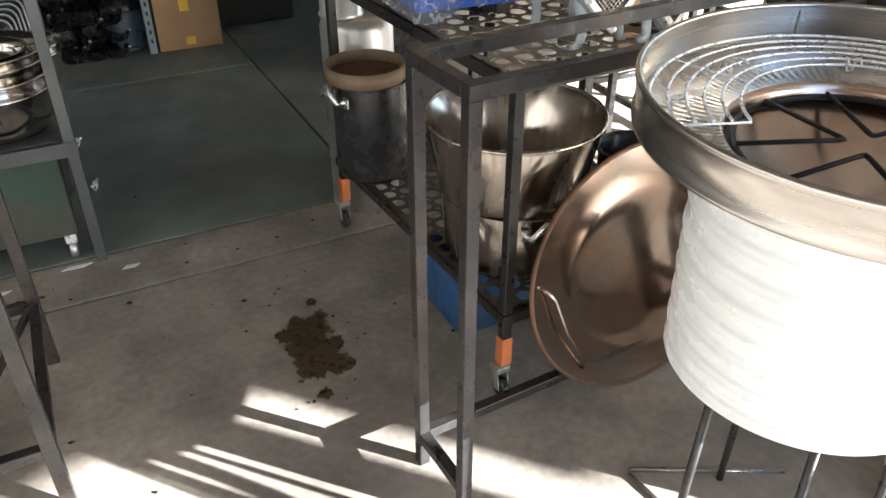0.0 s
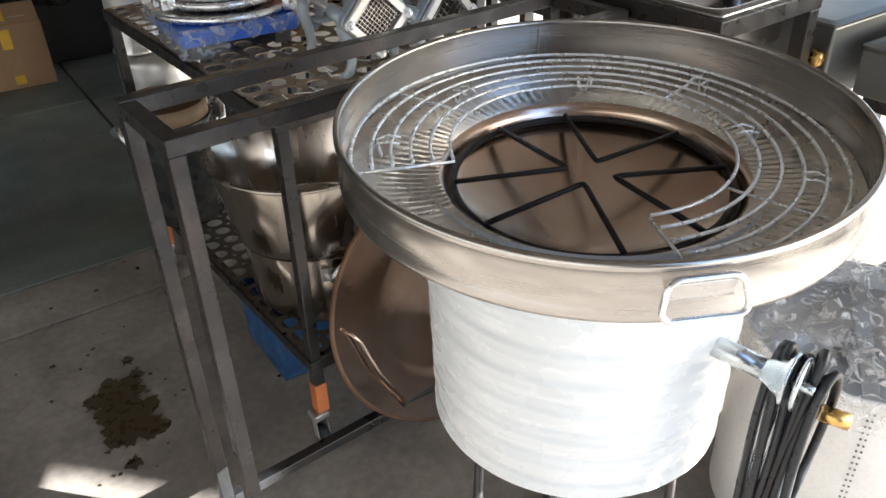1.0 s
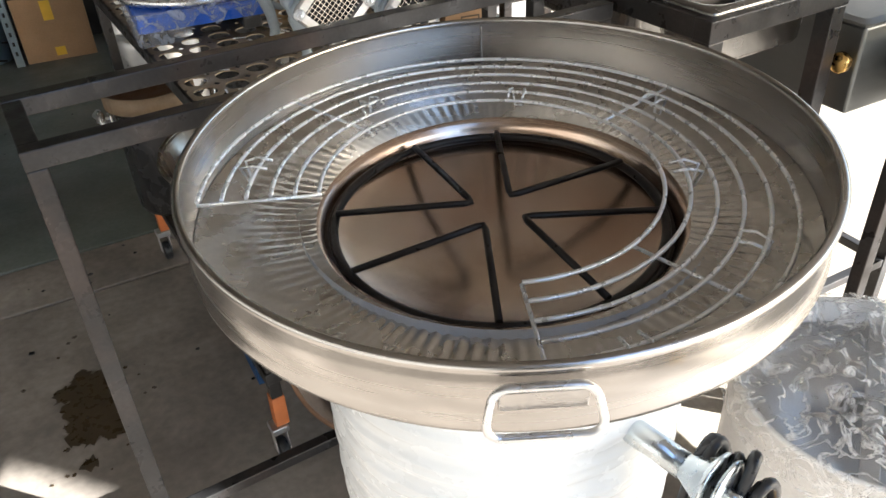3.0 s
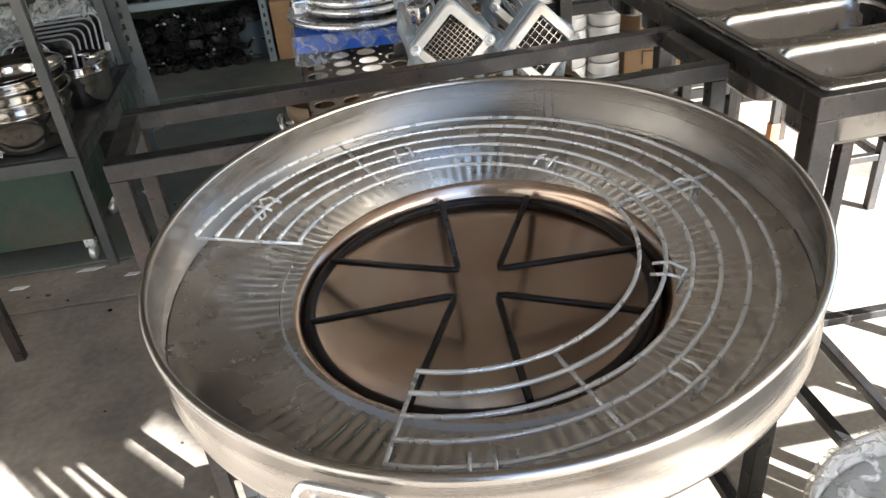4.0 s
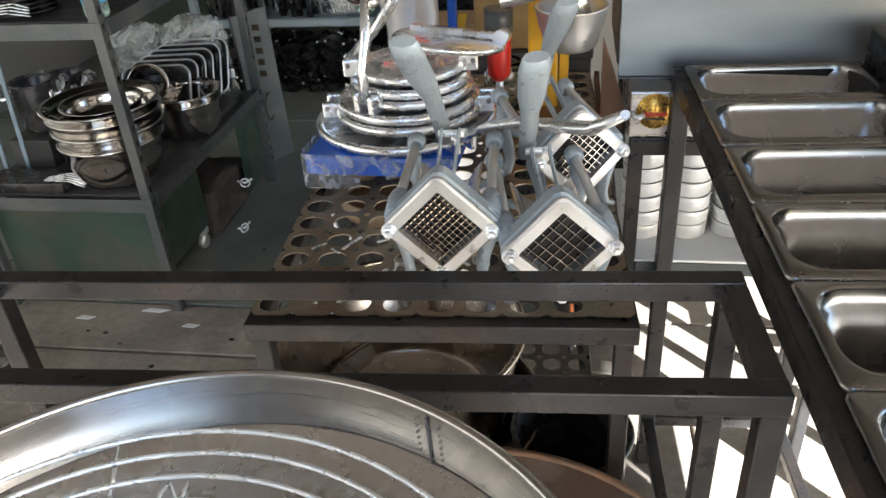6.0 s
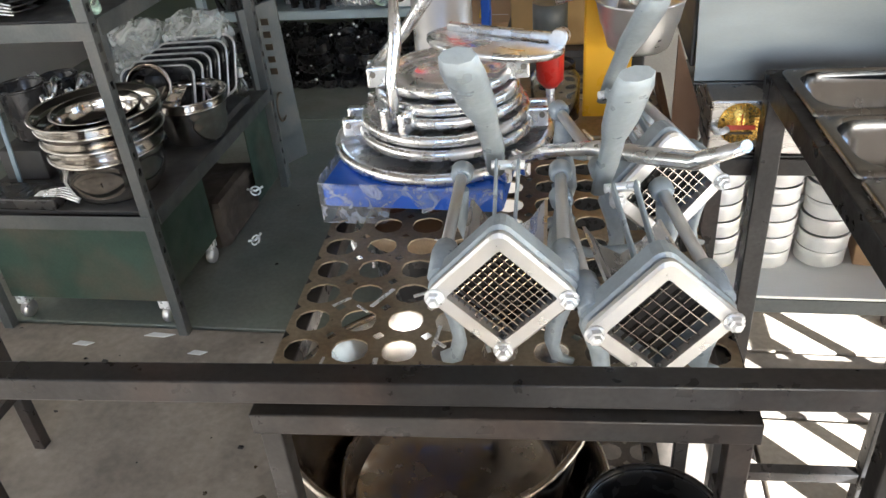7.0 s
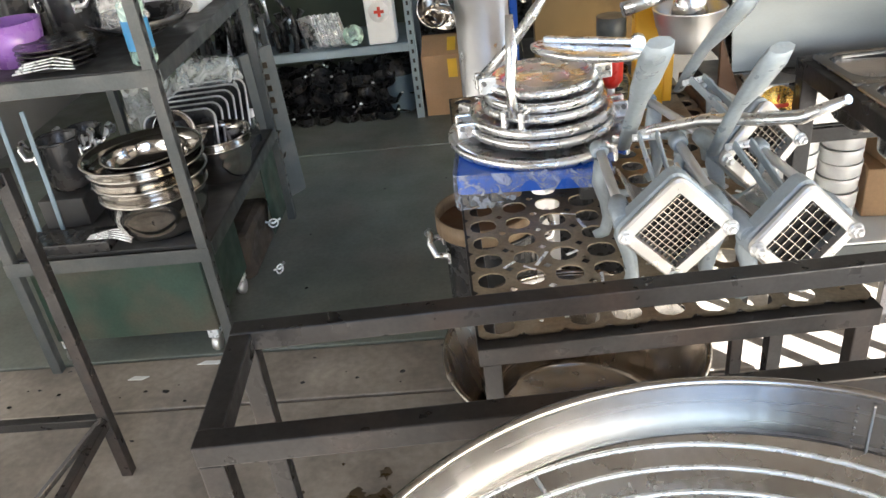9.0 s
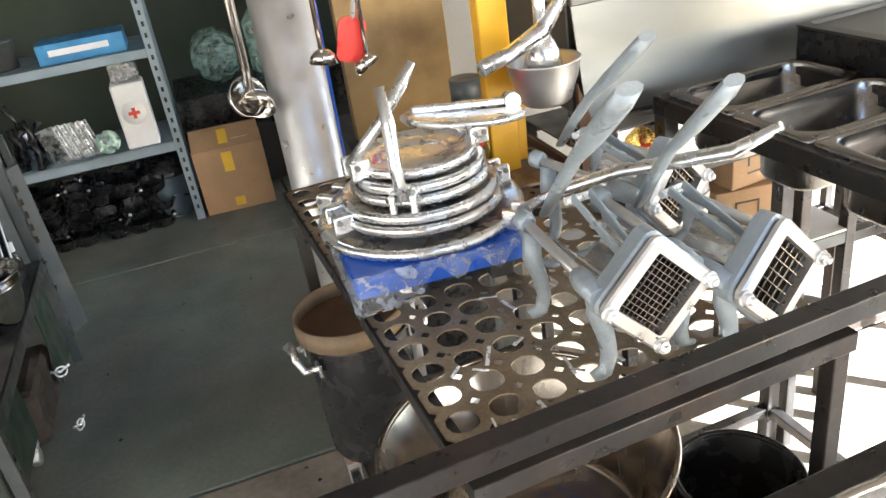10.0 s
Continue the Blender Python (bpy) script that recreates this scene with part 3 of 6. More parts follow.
# ---------------- rolling cart with perforated shelves ----------------
CX0, CX1, CY0, CY1, CZ = -0.153, 0.372, 0.637, 1.64, 0.864
cart = thing("rolling_cart", "rolling angle-iron cart with perforated scrap-sheet shelves", "cart", Matrix.Translation((CX0, CY0, 0)) @ Matrix.Rotation(radians(3.0), 4, "Z") @ Matrix.Translation((-CX0, -CY0, 0)))
for z, lab in ((CZ, "top_rail"), (0.262, "shelf_rail")):
    part(lab, one(add_bar, (CX0 - 0.014, CY0, z - 0.016), (CX1 + 0.014, CY0, z - 0.016), 0.028, 0.03), IRON, cart)
    part(lab, one(add_bar, (CX0 - 0.014, CY1, z - 0.016), (CX1 + 0.014, CY1, z - 0.016), 0.028, 0.03), IRON, cart)
    part(lab, one(add_bar, (CX0, CY0 + 0.015, z - 0.017), (CX0, CY1 - 0.015, z - 0.017), 0.028, 0.03), IRON, cart)
    part(lab, one(add_bar, (CX1, CY0 + 0.015, z - 0.017), (CX1, CY1 - 0.015, z - 0.017), 0.028, 0.03), IRON, cart)
    sh = part("perforated_sheet", perforated(CX1 - CX0 + 0.02, CY1 - CY0 - 0.01, 0.0025, 0.058, 0.0225, 0.009), RUSTSHEET if z > 0.5 else RUSTSHADED, cart, "rust-stained perforated steel sheet")
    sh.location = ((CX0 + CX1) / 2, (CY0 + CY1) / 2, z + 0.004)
for x in (CX0 + 0.004, CX1 - 0.004):
    for y in (CY0 + 0.004, CY1 - 0.004):
        part("post", one(add_bar, (x, y, 0.17), (x, y, CZ - 0.033), 0.026, 0.026), IRON, cart)
        part("sleeve", one(add_bar, (x, y, 0.10), (x, y, 0.185), 0.031, 0.031), ORANGE, cart, "orange-painted leg end")
        wheel = part("caster", one(add_lathe, [(0.0, -0.011), (0.022, -0.012), (0.030, -0.008), (0.031, 0.0), (0.030, 0.008), (0.022, 0.012), (0.0, 0.011)], 20, m=Matrix.Translation((x - 0.012, y - 0.015, 0.031)) @ Matrix.Rotation(math.pi / 2, 4, "Y")), RUBBER, cart)
        fork = B()
        add_box(fork, (x - 0.03, y - 0.022, 0.082), (x + 0.01, y + 0.018, 0.1), 0.003)
        add_bar(fork, (x - 0.027, y - 0.015, 0.03), (x - 0.027, y - 0.006, 0.084), 0.003, 0.024)
        add_bar(fork, (x + 0.003, y - 0.015, 0.03), (x + 0.003, y - 0.006, 0.084), 0.003, 0.024)
        part("fork", fork, ALUDULL, wheel)


# ---------------- steam-table stand with insert pans ----------------
SX0, SX1, SY0, SY1, SZ = 0.5225, 0.857, 0.171, 1.262, 1.018
steam = thing("steam_table_stand", "dark iron stand holding a row of insert pans", "stand")
SROT = Matrix.Translation((SX0, SY0, 0)) @ Matrix.Rotation(radians(2.65), 4, "Z") @ Matrix.Translation((-SX0, -SY0, 0))
steam.matrix_world = SROT
T = 0.036
for x in (SX0 + T / 2, SX1 - T / 2):
    part("long_rail", one(add_bar, (x, SY0 + T, SZ - T / 2), (x, SY1 - T, SZ - T / 2), T, T), IRON, steam)
    for y in (SY0 + T / 2, SY1 - T / 2):
        part("post", one(add_bar, (x, y, 0), (x, y, SZ - T - 0.0005), T - 0.003, T - 0.003), IRON, steam)
for y in (SY0 + T / 2, SY1 - T / 2):
    part("end_rail", one(add_bar, (SX0, y, SZ - T / 2), (SX1, y, SZ - T / 2), T, T), IRON, steam)
    if y > 1:
        part("foot_rail", one(add_bar, (SX0 + T, y, 0.14), (SX1 - T, y, 0.14), 0.026), IRON, steam)
for x in (SX0 + T / 2, SX1 - T / 2):
    part("foot_rail", one(add_bar, (x, SY0 + T, 0.14), (x, SY1 - T, 0.14), 0.026), IRON, steam)
PITCH = 0.1765


def insert_pan(m):
    bm = B()
    loops = []
    w, d = 0.308, PITCH - 0.002
    for ww, dd, rr, z in ((w, d, 0.012, -0.006), (w, d, 0.012, -0.001), (w - 0.006, d - 0.006, 0.012, 0.001), (w - 0.020, d - 0.020, 0.040, 0.003), (w - 0.026, d - 0.026, 0.040, 0.0035), (w - 0.031, d - 0.031, 0.039, 0.0), (w - 0.035, d - 0.035, 0.038, -0.020), (w - 0.045, d - 0.045, 0.036, -0.023), (w - 0.054, d - 0.054, 0.034, -0.100), (w - 0.062, d - 0.062, 0.032, -0.107), (w - 0.085, d - 0.085, 0.024, -0.111)):
        loops.append([(x, y, z) for x, y in rounded(ww, dd, rr, 6)])
    bm.free()
    ob = thing("insert_pan", "empty stainless insert pan with rolled rim", "insert pan", m, "insert pans in the steam table")
    bm = B()
    add_loops(bm, loops[:6])
    part("rim", bm, INSERT, ob)
    bm = B()
    add_loops(bm, loops[5:], cap_last=True)
    part("well", bm, INSERT, ob)
    return ob


first = insert_pan(SROT @ pose((SX0 + SX1) / 2 + 0.003, SY0 + 0.014 + PITCH / 2, SZ + 0.0065))
for k in range(1, 6):
    copy_thing(first, SROT @ pose((SX0 + SX1) / 2 + 0.003 + 0.0015 * (k % 2), SY0 + 0.014 + PITCH * (k + 0.5), SZ + 0.0065, 0, 0.2 * (k % 3 - 1), 0.3 * (k % 2)))


# ---------------- fry cutters on the cart ----------------
def fry_cutter(m, bars, lean, label, drop=0.1165, base=(0.0, 0.185, 0.0)):
    """Front faces -y; the face stands on one corner."""
    fc = thing("fry_cutter", label, "fry cutter", m, "fry cutters on the cart")
    turn = Matrix.Rotation(math.pi / 2, 4, "X") @ Matrix.Rotation(math.pi / 4, 4, "Z")

    def face(w, hole, y0, y1, r, material, name, lab=""):
        bm = B()
        o, i_ = rounded(w, w, r, 5), rounded(hole, hole, 0.003, 5)
        to = lambda pts, y: [tuple(turn @ v3((a, b, 0)) + v3((0, y, 0))) for a, b in pts]
        e = 0.003
        add_loops(bm, [to(i_, y1), to(i_, y0), to(rounded(w - 2 * e, w - 2 * e, r, 5), y0), to(o, y0 + e), to(o, y1 - e), to(rounded(w - 2 * e, w - 2 * e, r, 5), y1), to(i_, y1)], smooth=False)
        return part(name, bm, material, fc, lab)

    plate = face(0.118, 0.083, -0.012, 0.0, 0.014, CASTFACE, "face_plate", "satin cast face plate")
    face(0.122, 0.086, 0.002, 0.030, 0.016, CASTGREY, "body")
    for k in range(1, bars):
        q = -0.0415 + 0.083 * k / bars
        for a, b in (((q, -0.0415), (q, 0.0415)), ((-0.0415, q), (0.0415, q))):
            pa, pb = turn @ v3((*a, 0)), turn @ v3((*b, 0))
            part("blade", one(add_bar, pa + v3((0, -0.004 if a[0] == q else 0.0, 0)), pb + v3((0, -0.004 if a[0] == q else 0.0, 0)), 0.0010, 0.006, 0, up=(0, 1, 0)), POTSTEEL, plate)
    # Pusher set close behind the blades, its black doing for the shade inside.
    back = B()
    add_box(back, (-0.04, -0.04, -0.004), (0.04, 0.04, 0.004), 0.001, Matrix.Translation((0, 0.018, 0)) @ turn)
    part("pusher", back, BLACKIRON, fc, "pusher block, blackened for the shade behind the blades")
    for bx, bz in ((-0.0755, 0), (0.0755, 0), (0, -0.0755)):
        b = part("bolt", one(add_lathe, [(0.0085, -0.013), (0.0085, -0.021), (0.006, -0.022), (0.0045, -0.026), (0.0, -0.027)], 6, m=Matrix.Translation((bx * 0.93, 0, bz * 0.93)) @ Matrix.Rotation(math.pi / 2, 4, "X") @ Matrix.Scale(-1, 4, (0, 0, 1)), smooth=False), CHROME, plate)
        part("washer", one(add_lathe, [(0.011, -0.0125), (0.011, -0.0145), (0.0, -0.0145)], 14, m=Matrix.Translation((bx * 0.93, 0, bz * 0.93)) @ Matrix.Rotation(math.pi / 2, 4, "X") @ Matrix.Scale(-1, 4, (0, 0, 1))), CHROME, b)
    # guide rods with knobs, on both sides
    for sx in (-1, 1):
        part("guide_rod", one(add_tube, [(sx * 0.066, 0.02, 0.012), (sx * 0.062, 0.215, 0.028)], 0.0075, 12), ALUDULL, fc)
        part("socket", one(add_tube, [(sx * 0.067, 0.012, 0.008), (sx * 0.066, 0.05, 0.012), (sx * 0.065, 0.066, 0.014)], [0.014, 0.0155, 0.013], 12), CASTGREY, fc)
        part("knob", one(add_tube, [(sx * 0.062, 0.205, 0.027), (sx * 0.062, 0.212, 0.0275), (sx * 0.062, 0.226, 0.029), (sx * 0.062, 0.230, 0.0292)], [0.011, 0.0145, 0.0145, 0.010], 12), CASTGREY, fc)
        # curved legs, front and rear
        for y, name in ((0.022, "front_leg"), (0.195, "rear_leg")):
            pts = [(sx * 0.062, y, 0.02), (sx * 0.066, y, -0.02), (sx * 0.056, y, -0.055), (sx * 0.052, y, -0.085), (sx * 0.058, y + 0.002, -drop + 0.0085), (sx * 0.074, y + 0.004, -drop)]
            part(name, one(add_tube, pts, [0.014, 0.0145, 0.012, 0.011, 0.0105, 0.009], 10, flat=0.55), CASTGREY, fc)
    part("rear_yoke", one(add_tube, [(-0.060, 0.2, -0.03), (-0.03, 0.203, -0.045), (0.03, 0.203, -0.045), (0.060, 0.2, -0.03)], 0.007, 8), CASTGREY, fc)
    trough = B()
    add_loops(trough, [[(x * 0.9, y, z) for x, z in ((-0.052, 0.018), (-0.03, -0.012), (0, -0.03), (0.03, -0.012), (0.052, 0.018), (0.048, 0.018), (0.028, -0.009), (0, -0.026), (-0.028, -0.009), (-0.048, 0.018))] for y in (0.032, 0.165)], True, True, False)
    part("trough", trough, STEEL, fc, "bent steel chute")
    for sx in (-0.011, 0.011):
        part("link", one(add_bar, (sx, 0.055, 0.03), (sx * 1.2, 0.165, 0.07), 0.004, 0.014), CASTGREY, fc)
    p0 = v3(base)
    top = v3(lean)
    side = (top - p0).normalized()
    pts = [p0, p0.lerp(top, 0.25) + v3((0.004, 0.012, 0)), p0.lerp(top, 0.45) + v3((0.004, 0.016, 0)), p0.lerp(top, 0.65) + v3((0.002, 0.008, 0)), p0.lerp(top, 0.9), top]
    lever = part("lever", one(add_tube, pts, [0.011, 0.014, 0.0135, 0.020, 0.0215, 0.0175], 8, flat=0.5), CASTGREY, fc, "grey cast lever with thick grip")
    part("pivot", one(add_tube, [(-0.02, 0.172, 0.062), (0.02, 0.172, 0.062)], 0.006, 8), CHROME, lever)
    return fc


fry_cutter(pose(0.1145, 0.702, 0.9855, 0, 0, 2), 10, (-0.03, -0.005, 0.258), "grey cast fry cutter with a fine blade grid", 0.1165, (-0.02, 0.235, 0.02))
fry_cutter(pose(0.277, 0.686, 0.967, 0, 0, 12), 6, (-0.025, 0.052, 0.244), "grey cast fry cutter with a coarse blade grid", 0.098, (-0.014, 0.222, 0.03))
fry_cutter(pose(0.300, 0.938, 0.9855, 0, 0, 22), 8, (-0.01, 0.035, 0.2315), "grey cast fry cutter standing behind the others", 0.1165, (0.015, 0.235, 0.025))

# ---------------- blue wrapped board with tortilla presses ----------------
board = thing("blue_board", "blue board in creased film on dark runners", "board", pose(-0.045, 1.19, CZ + 0.004, 0, 0, -3))
bm = B()
loops = []
for s_, z in ((0.0, 0.035), (0.006, 0.032), (0.006, 0.062), (0.0, 0.065)):
    loops.append([(x, y, z) for x, y in rounded(0.27 + s_, 0.33 + s_, 0.012, 4)])
add_loops(bm, loops, True, True, False)
part("top", bm, BLUE, board, "bright blue board")
for x in (-0.10, 0.10):
    part("runner", one(add_box, (x - 0.02, -0.155, 0.0), (x + 0.02, 0.155, 0.034), 0.003), DARKSHELF, board)
bm = B()
k = 40
side_pts = []
for i in range(k + 1):
    u = i / k
    side_pts.append((-0.140, 0.165 - 0.33 * u) if u <= 1 else None)
front_pts = [(-0.140 + 0.28 * i / 30, -0.168) for i in range(31)]
path = side_pts[:-1] + front_pts
rows_ = []
for r_i in range(6):
    row = []
    for i, (x, y) in enumerate(path):
        q = noise.noise((i * 0.35, r_i * 0.7, 1.3)) * 0.006
        drop = 0.072 - r_i * (0.0135 if i < k + 12 else 0.006 + 0.003 * math.sin(i * 0.9))
        nx, ny = (-1, 0) if i < k else (0, -1)
        row.append(bm.verts.new((x + nx * (0.003 + abs(q)), y + ny * (0.003 + abs(q)), drop)))
    rows_.append(row)
for a, b in zip(rows_, rows_[1:]):
    for i in range(len(a) - 1):
        bm.faces.new((a[i], a[i + 1], b[i + 1], b[i])).smooth = True
part("film_skirt", bm, film("creased_film_skirt", (0.62, 0.68, 0.80), 0.28, 0.15, 1.0, 45), board, "crumpled clear film hanging over the edge")

PZ = CZ + 0.004 + 0.066


def press_plate(name, r, z, at, parent, lab="", rings=True):
    prof = [(0.0, z), (r - 0.012, z), (r - 0.004, z + 0.001), (r, z + 0.006), (r, z + 0.013), (r - 0.003, z + 0.018), (r - 0.010, z + 0.0185), (r - 0.015, z + 0.013), (r * 0.62, z + 0.0085)]
    if rings:
        prof += [(r * 0.58, z + 0.0115), (r * 0.50, z + 0.0115), (r * 0.47, z + 0.0085)]
    prof += [(r * 0.2, z + 0.008), (0.0, z + 0.008)]
    return part(name, one(add_lathe, prof, 56, (at[0], at[1], 0)), ALU, parent, lab)


def tortilla_press(r, z, yaw, at, lever_pts, label, open_lid=None, single=False):
    pr = thing("tortilla_press", label, "tortilla press", pose(at[0], at[1], z, 0, 0, yaw), "stacked tortilla presses")
    press_plate("lower_plate", r, 0.0, (0, 0), pr, rings=True)
    if open_lid is None and not single:
        press_plate("upper_plate", r * 0.96, 0.0195, (0, 0), pr)
    for sx in (-1, 1):
        lug = B()
        add_box(lug, (sx * 0.024 - 0.008, r - 0.012, 0.0), (sx * 0.024 + 0.008, r + 0.024, 0.03), 0.003)
        part("hinge_lug", lug, ALU, pr)
        part("lever_lug", one(add_box, (sx * 0.017 - 0.006, -r - 0.022, 0.0), (sx * 0.017 + 0.006, -r + 0.012, 0.032), 0.003), ALU, pr)
    part("hinge_pin", one(add_tube, [(-0.036, r + 0.014, 0.02), (0.036, r + 0.014, 0.02)], 0.0045, 8), IRONEDGE, pr)
    part("lever_pin", one(add_tube, [(-0.028, -r - 0.012, 0.022), (0.028, -r - 0.012, 0.022)], 0.0045, 8), IRONEDGE, pr)
    if lever_pts:
        k = len(lever_pts)
        part("lever", one(add_tube, lever_pts, [0.0125 + 0.003 * (i / (k - 1)) - (0.006 if i == k - 1 else 0) for i in range(k)], 10, flat=0.7), ALU, pr, "long cast aluminium lever")
    if open_lid:
        bm = one(add_lathe, [(0.0, 0.0), (r - 0.004, 0.0), (r, 0.004), (r, 0.009), (r - 0.006, 0.012), (r * 0.5, 0.011), (0.0, 0.011)], 48)
        lid = part("upper_plate", bm, ALU, pr)
        lid.matrix_local = open_lid
        part("arm", one(add_bar, (-r * 0.8, 0.02, 0.016), (r * 0.9, 0.03, 0.02), 0.018, 0.014, 0.004), ALU, lid)
        part("boss", one(add_tube, [(r * 0.86, 0.015, 0.02), (r * 0.86, 0.05, 0.02)], 0.014, 12), ALU, lid)
    return pr


PA = (-0.028, 1.20)
tortilla_press(0.178, PZ, 42, PA, [(0.0, -0.19, 0.026), (0.0, -0.27, 0.072), (0.0, -0.36, 0.108), (0.002, -0.44, 0.126), (0.004, -0.51, 0.144), (0.006, -0.568, 0.181)], "large aluminium tortilla press with a long curved lever", None, True)
tortilla_press(0.142, PZ + 0.0195, 95, (PA[0] + 0.005, PA[1] + 0.005), None, "aluminium tortilla press lying in the stack")
tortilla_press(0.120, PZ + 0.0585, -28, (PA[0] + 0.01, PA[1] + 0.01), [(0.0, -0.135, 0.022), (-0.006, -0.125, 0.075), (-0.012, -0.10, 0.13), (-0.02, -0.085, 0.19)], "aluminium tortilla press with its lever raised")
tortilla_press(0.104, PZ + 0.0975, -80, (PA[0] + 0.01, PA[1] + 0.015), [(0.0, -0.12, 0.022), (0.02, -0.06, 0.085), (0.035, -0.02, 0.14), (0.04, 0.0, 0.17)], "aluminium tortilla press on top with its plate tipped open",
               pose(0.045, 0.075, 0.058, -8, 6, 70))

# ---------------- citrus press, jar and hangings ----------------
cit = thing("citrus_press", "tall citrus press with yellow column and aluminium cup", "juicer", pose(0.238, 1.43, CZ + 0.0042))
part("column", one(add_box, (-0.043, -0.014, 0.0), (0.019, 0.026, 0.46), 0.004), YELLOW, cit, "bright yellow painted column")
part("gusset", one(add_bar, (0.03, 0.005, 0.02), (0.034, 0.005, 0.15), 0.014, 0.02), YELLOW, cit)
part("base", one(add_box, (-0.06, -0.10, -0.001), (0.07, 0.07, 0.008), 0.003), RUSTSHEET, cit)
part("cup", one(add_lathe, [(0.0, 0.165), (0.042, 0.165), (0.05, 0.172), (0.060, 0.205), (0.061, 0.208), (0.063, 0.212), (0.070, 0.245), (0.072, 0.247), (0.070, 0.249), (0.064, 0.246), (0.056, 0.21), (0.044, 0.178), (0.0, 0.176)], 40, (0.045, -0.10, 0)), ALUDULL, cit, "spun aluminium cup")
part("cup_arm", one(add_bar, (0.02, 0.0, 0.212), (0.03, -0.045, 0.212), 0.03, 0.014, 0.003), ALU, cit)
part("cone", one(add_lathe, [(0.0, 0.30), (0.016, 0.295), (0.03, 0.265), (0.04, 0.225), (0.0, 0.22)], 24, (0.045, -0.10, 0)), ALU, cit)
part("ram", one(add_tube, [(0.045, -0.10, 0.285), (0.045, -0.10, 0.40)], 0.012, 10), ALU, cit)
part("lever", one(add_tube, [(-0.09, -0.13, 0.262), (-0.03, -0.12, 0.275), (0.04, -0.11, 0.30), (0.09, -0.10, 0.35), (0.11, -0.10, 0.40)], [0.015, 0.014, 0.018, 0.011, 0.011], 10), ALU, cit, "cast lever arm")

jar = solid("glass_jar", one(add_lathe, [(0.0, 0.0), (0.04, 0.0), (0.045, 0.006), (0.045, 0.085), (0.036, 0.10), (0.036, 0.112), (0.033, 0.112), (0.033, 0.099), (0.042, 0.083), (0.042, 0.008), (0.0, 0.005)], 32, (0.145, 1.42, CZ + 0.0045)), GLASS, "clear glass jar on the cart", "jar")
red = thing("red_handled_tool", "red plastic grip with steel shank and dark collar", "hand tool", pose(0.138, 1.37, CZ + 0.0045))
part("shank", one(add_tube, [(0, 0, 0), (0, 0, 0.13)], 0.008, 8), CHROME, red)
part("grip", one(add_tube, [(0, 0, 0.085), (0, 0, 0.10), (0, 0, 0.18), (0, 0, 0.19)], [0.012, 0.024, 0.026, 0.02], 12), RED, red)
part("collar", one(add_tube, [(0, 0, 0.188), (0, 0, 0.235)], 0.03, 14), GREYSTEEL, red)

flue = thing("aluminium_pipe", "tall dull aluminium pipe standing behind the cart", "pipe", pose(-0.12, 1.775, 0))
part("lower_section", one(add_lathe, [(0.0, 0.0), (0.122, 0.0), (0.122, 0.66), (0.112, 0.69), (0.08, 0.70), (0.0, 0.70)], 40, (0.055, 0.01, 0)), ALUDULL, flue)
part("upper_section", one(add_lathe, [(0.072, 0.70), (0.074, 0.705), (0.068, 0.712), (0.068, 1.65), (0.06, 1.65), (0.06, 0.70)], 40, closed=True), ALUDULL, flue)
panel = solid("ochre_board", one(add_box, (0.02, 1.93, 0.842), (0.30, 1.965, 1.7), 0.004), BROWNPANEL, "ochre-brown stained board standing upright", "board")
# Made-up dark box: gives the shade seen through the cart's holes, carries the board.
box_ob = thing("dark_cabinet", "added dark box standing in for the shade behind the cart", "cabinet")
part("body", one(add_box, (0.0, 1.90, 0.0), (0.34, 2.20, 0.822), 0.004), DARKSHELF, box_ob)
part("top", one(add_box, (-0.005, 1.895, 0.823), (0.345, 2.205, 0.841), 0.003), DARKSHELF, box_ob)
part("door", one(add_box, (0.02, 1.886, 0.06), (0.32, 1.899, 0.79), 0.003), BLACKMESS, box_ob)
strip = solid("blue_strip", one(add_bar, (-0.045, 1.905, 0), (-0.03, 1.905, 1.55), 0.045, 0.02), BLUE, "narrow upright blue plastic strip", "strip")


def scoop(at, r, turn_, label):
    s_ = thing("ladle", label, "ladle", Matrix.Translation(at), "hanging ladles")
    bm = one(add_lathe, [(0.0, -r), (r * 0.5, -r * 0.87), (r * 0.87, -r * 0.5), (r, 0.0), (r * 0.96, 0.0), (r * 0.83, -r * 0.48), (r * 0.48, -r * 0.83), (0.0, -r * 0.95)], 28)
    bowl = part("bowl", bm, BOWLSTEEL, s_)
    bowl.matrix_local = Euler(turn_).to_matrix().to_4x4()
    part("shaft", one(add_tube, [(0, 0, r * 0.5), (0.004, 0.004, 0.25), (0.0, 0.0, 0.6)], 0.005, 8), BOWLSTEEL, s_)
    return s_


scoop((-0.235, 1.70, 1.075), 0.045, (1.2, 0.3, 0.4), "chrome ladle with its bowl turned sideways")
scoop((-0.225, 1.71, 1.045), 0.042, (2.4, 0.5, 0.0), "chrome ladle hanging bowl down")
scoop((-0.095, 1.50, 1.155), 0.028, (2.8, 0.2, 0.0), "small chrome ladle hanging bowl down")
scoop((-0.01, 1.50, 1.13), 0.028, (2.6, -0.4, 0.3), "small chrome ladle beside the blue strip")
spat = thing("red_spatula", "red perforated spatula hanging by its steel shaft", "spatula", pose(-0.035, 1.52, 1.165, 0, 14, 0), "hanging ladles")
part("blade", one(add_prism, [(x, y) for x, y in rounded(0.055, 0.085, 0.014, 4)], 0.006, Matrix.Translation((0, 0, 0.02)) @ Matrix.Rotation(math.pi / 2, 4, "X")), RED, spat)
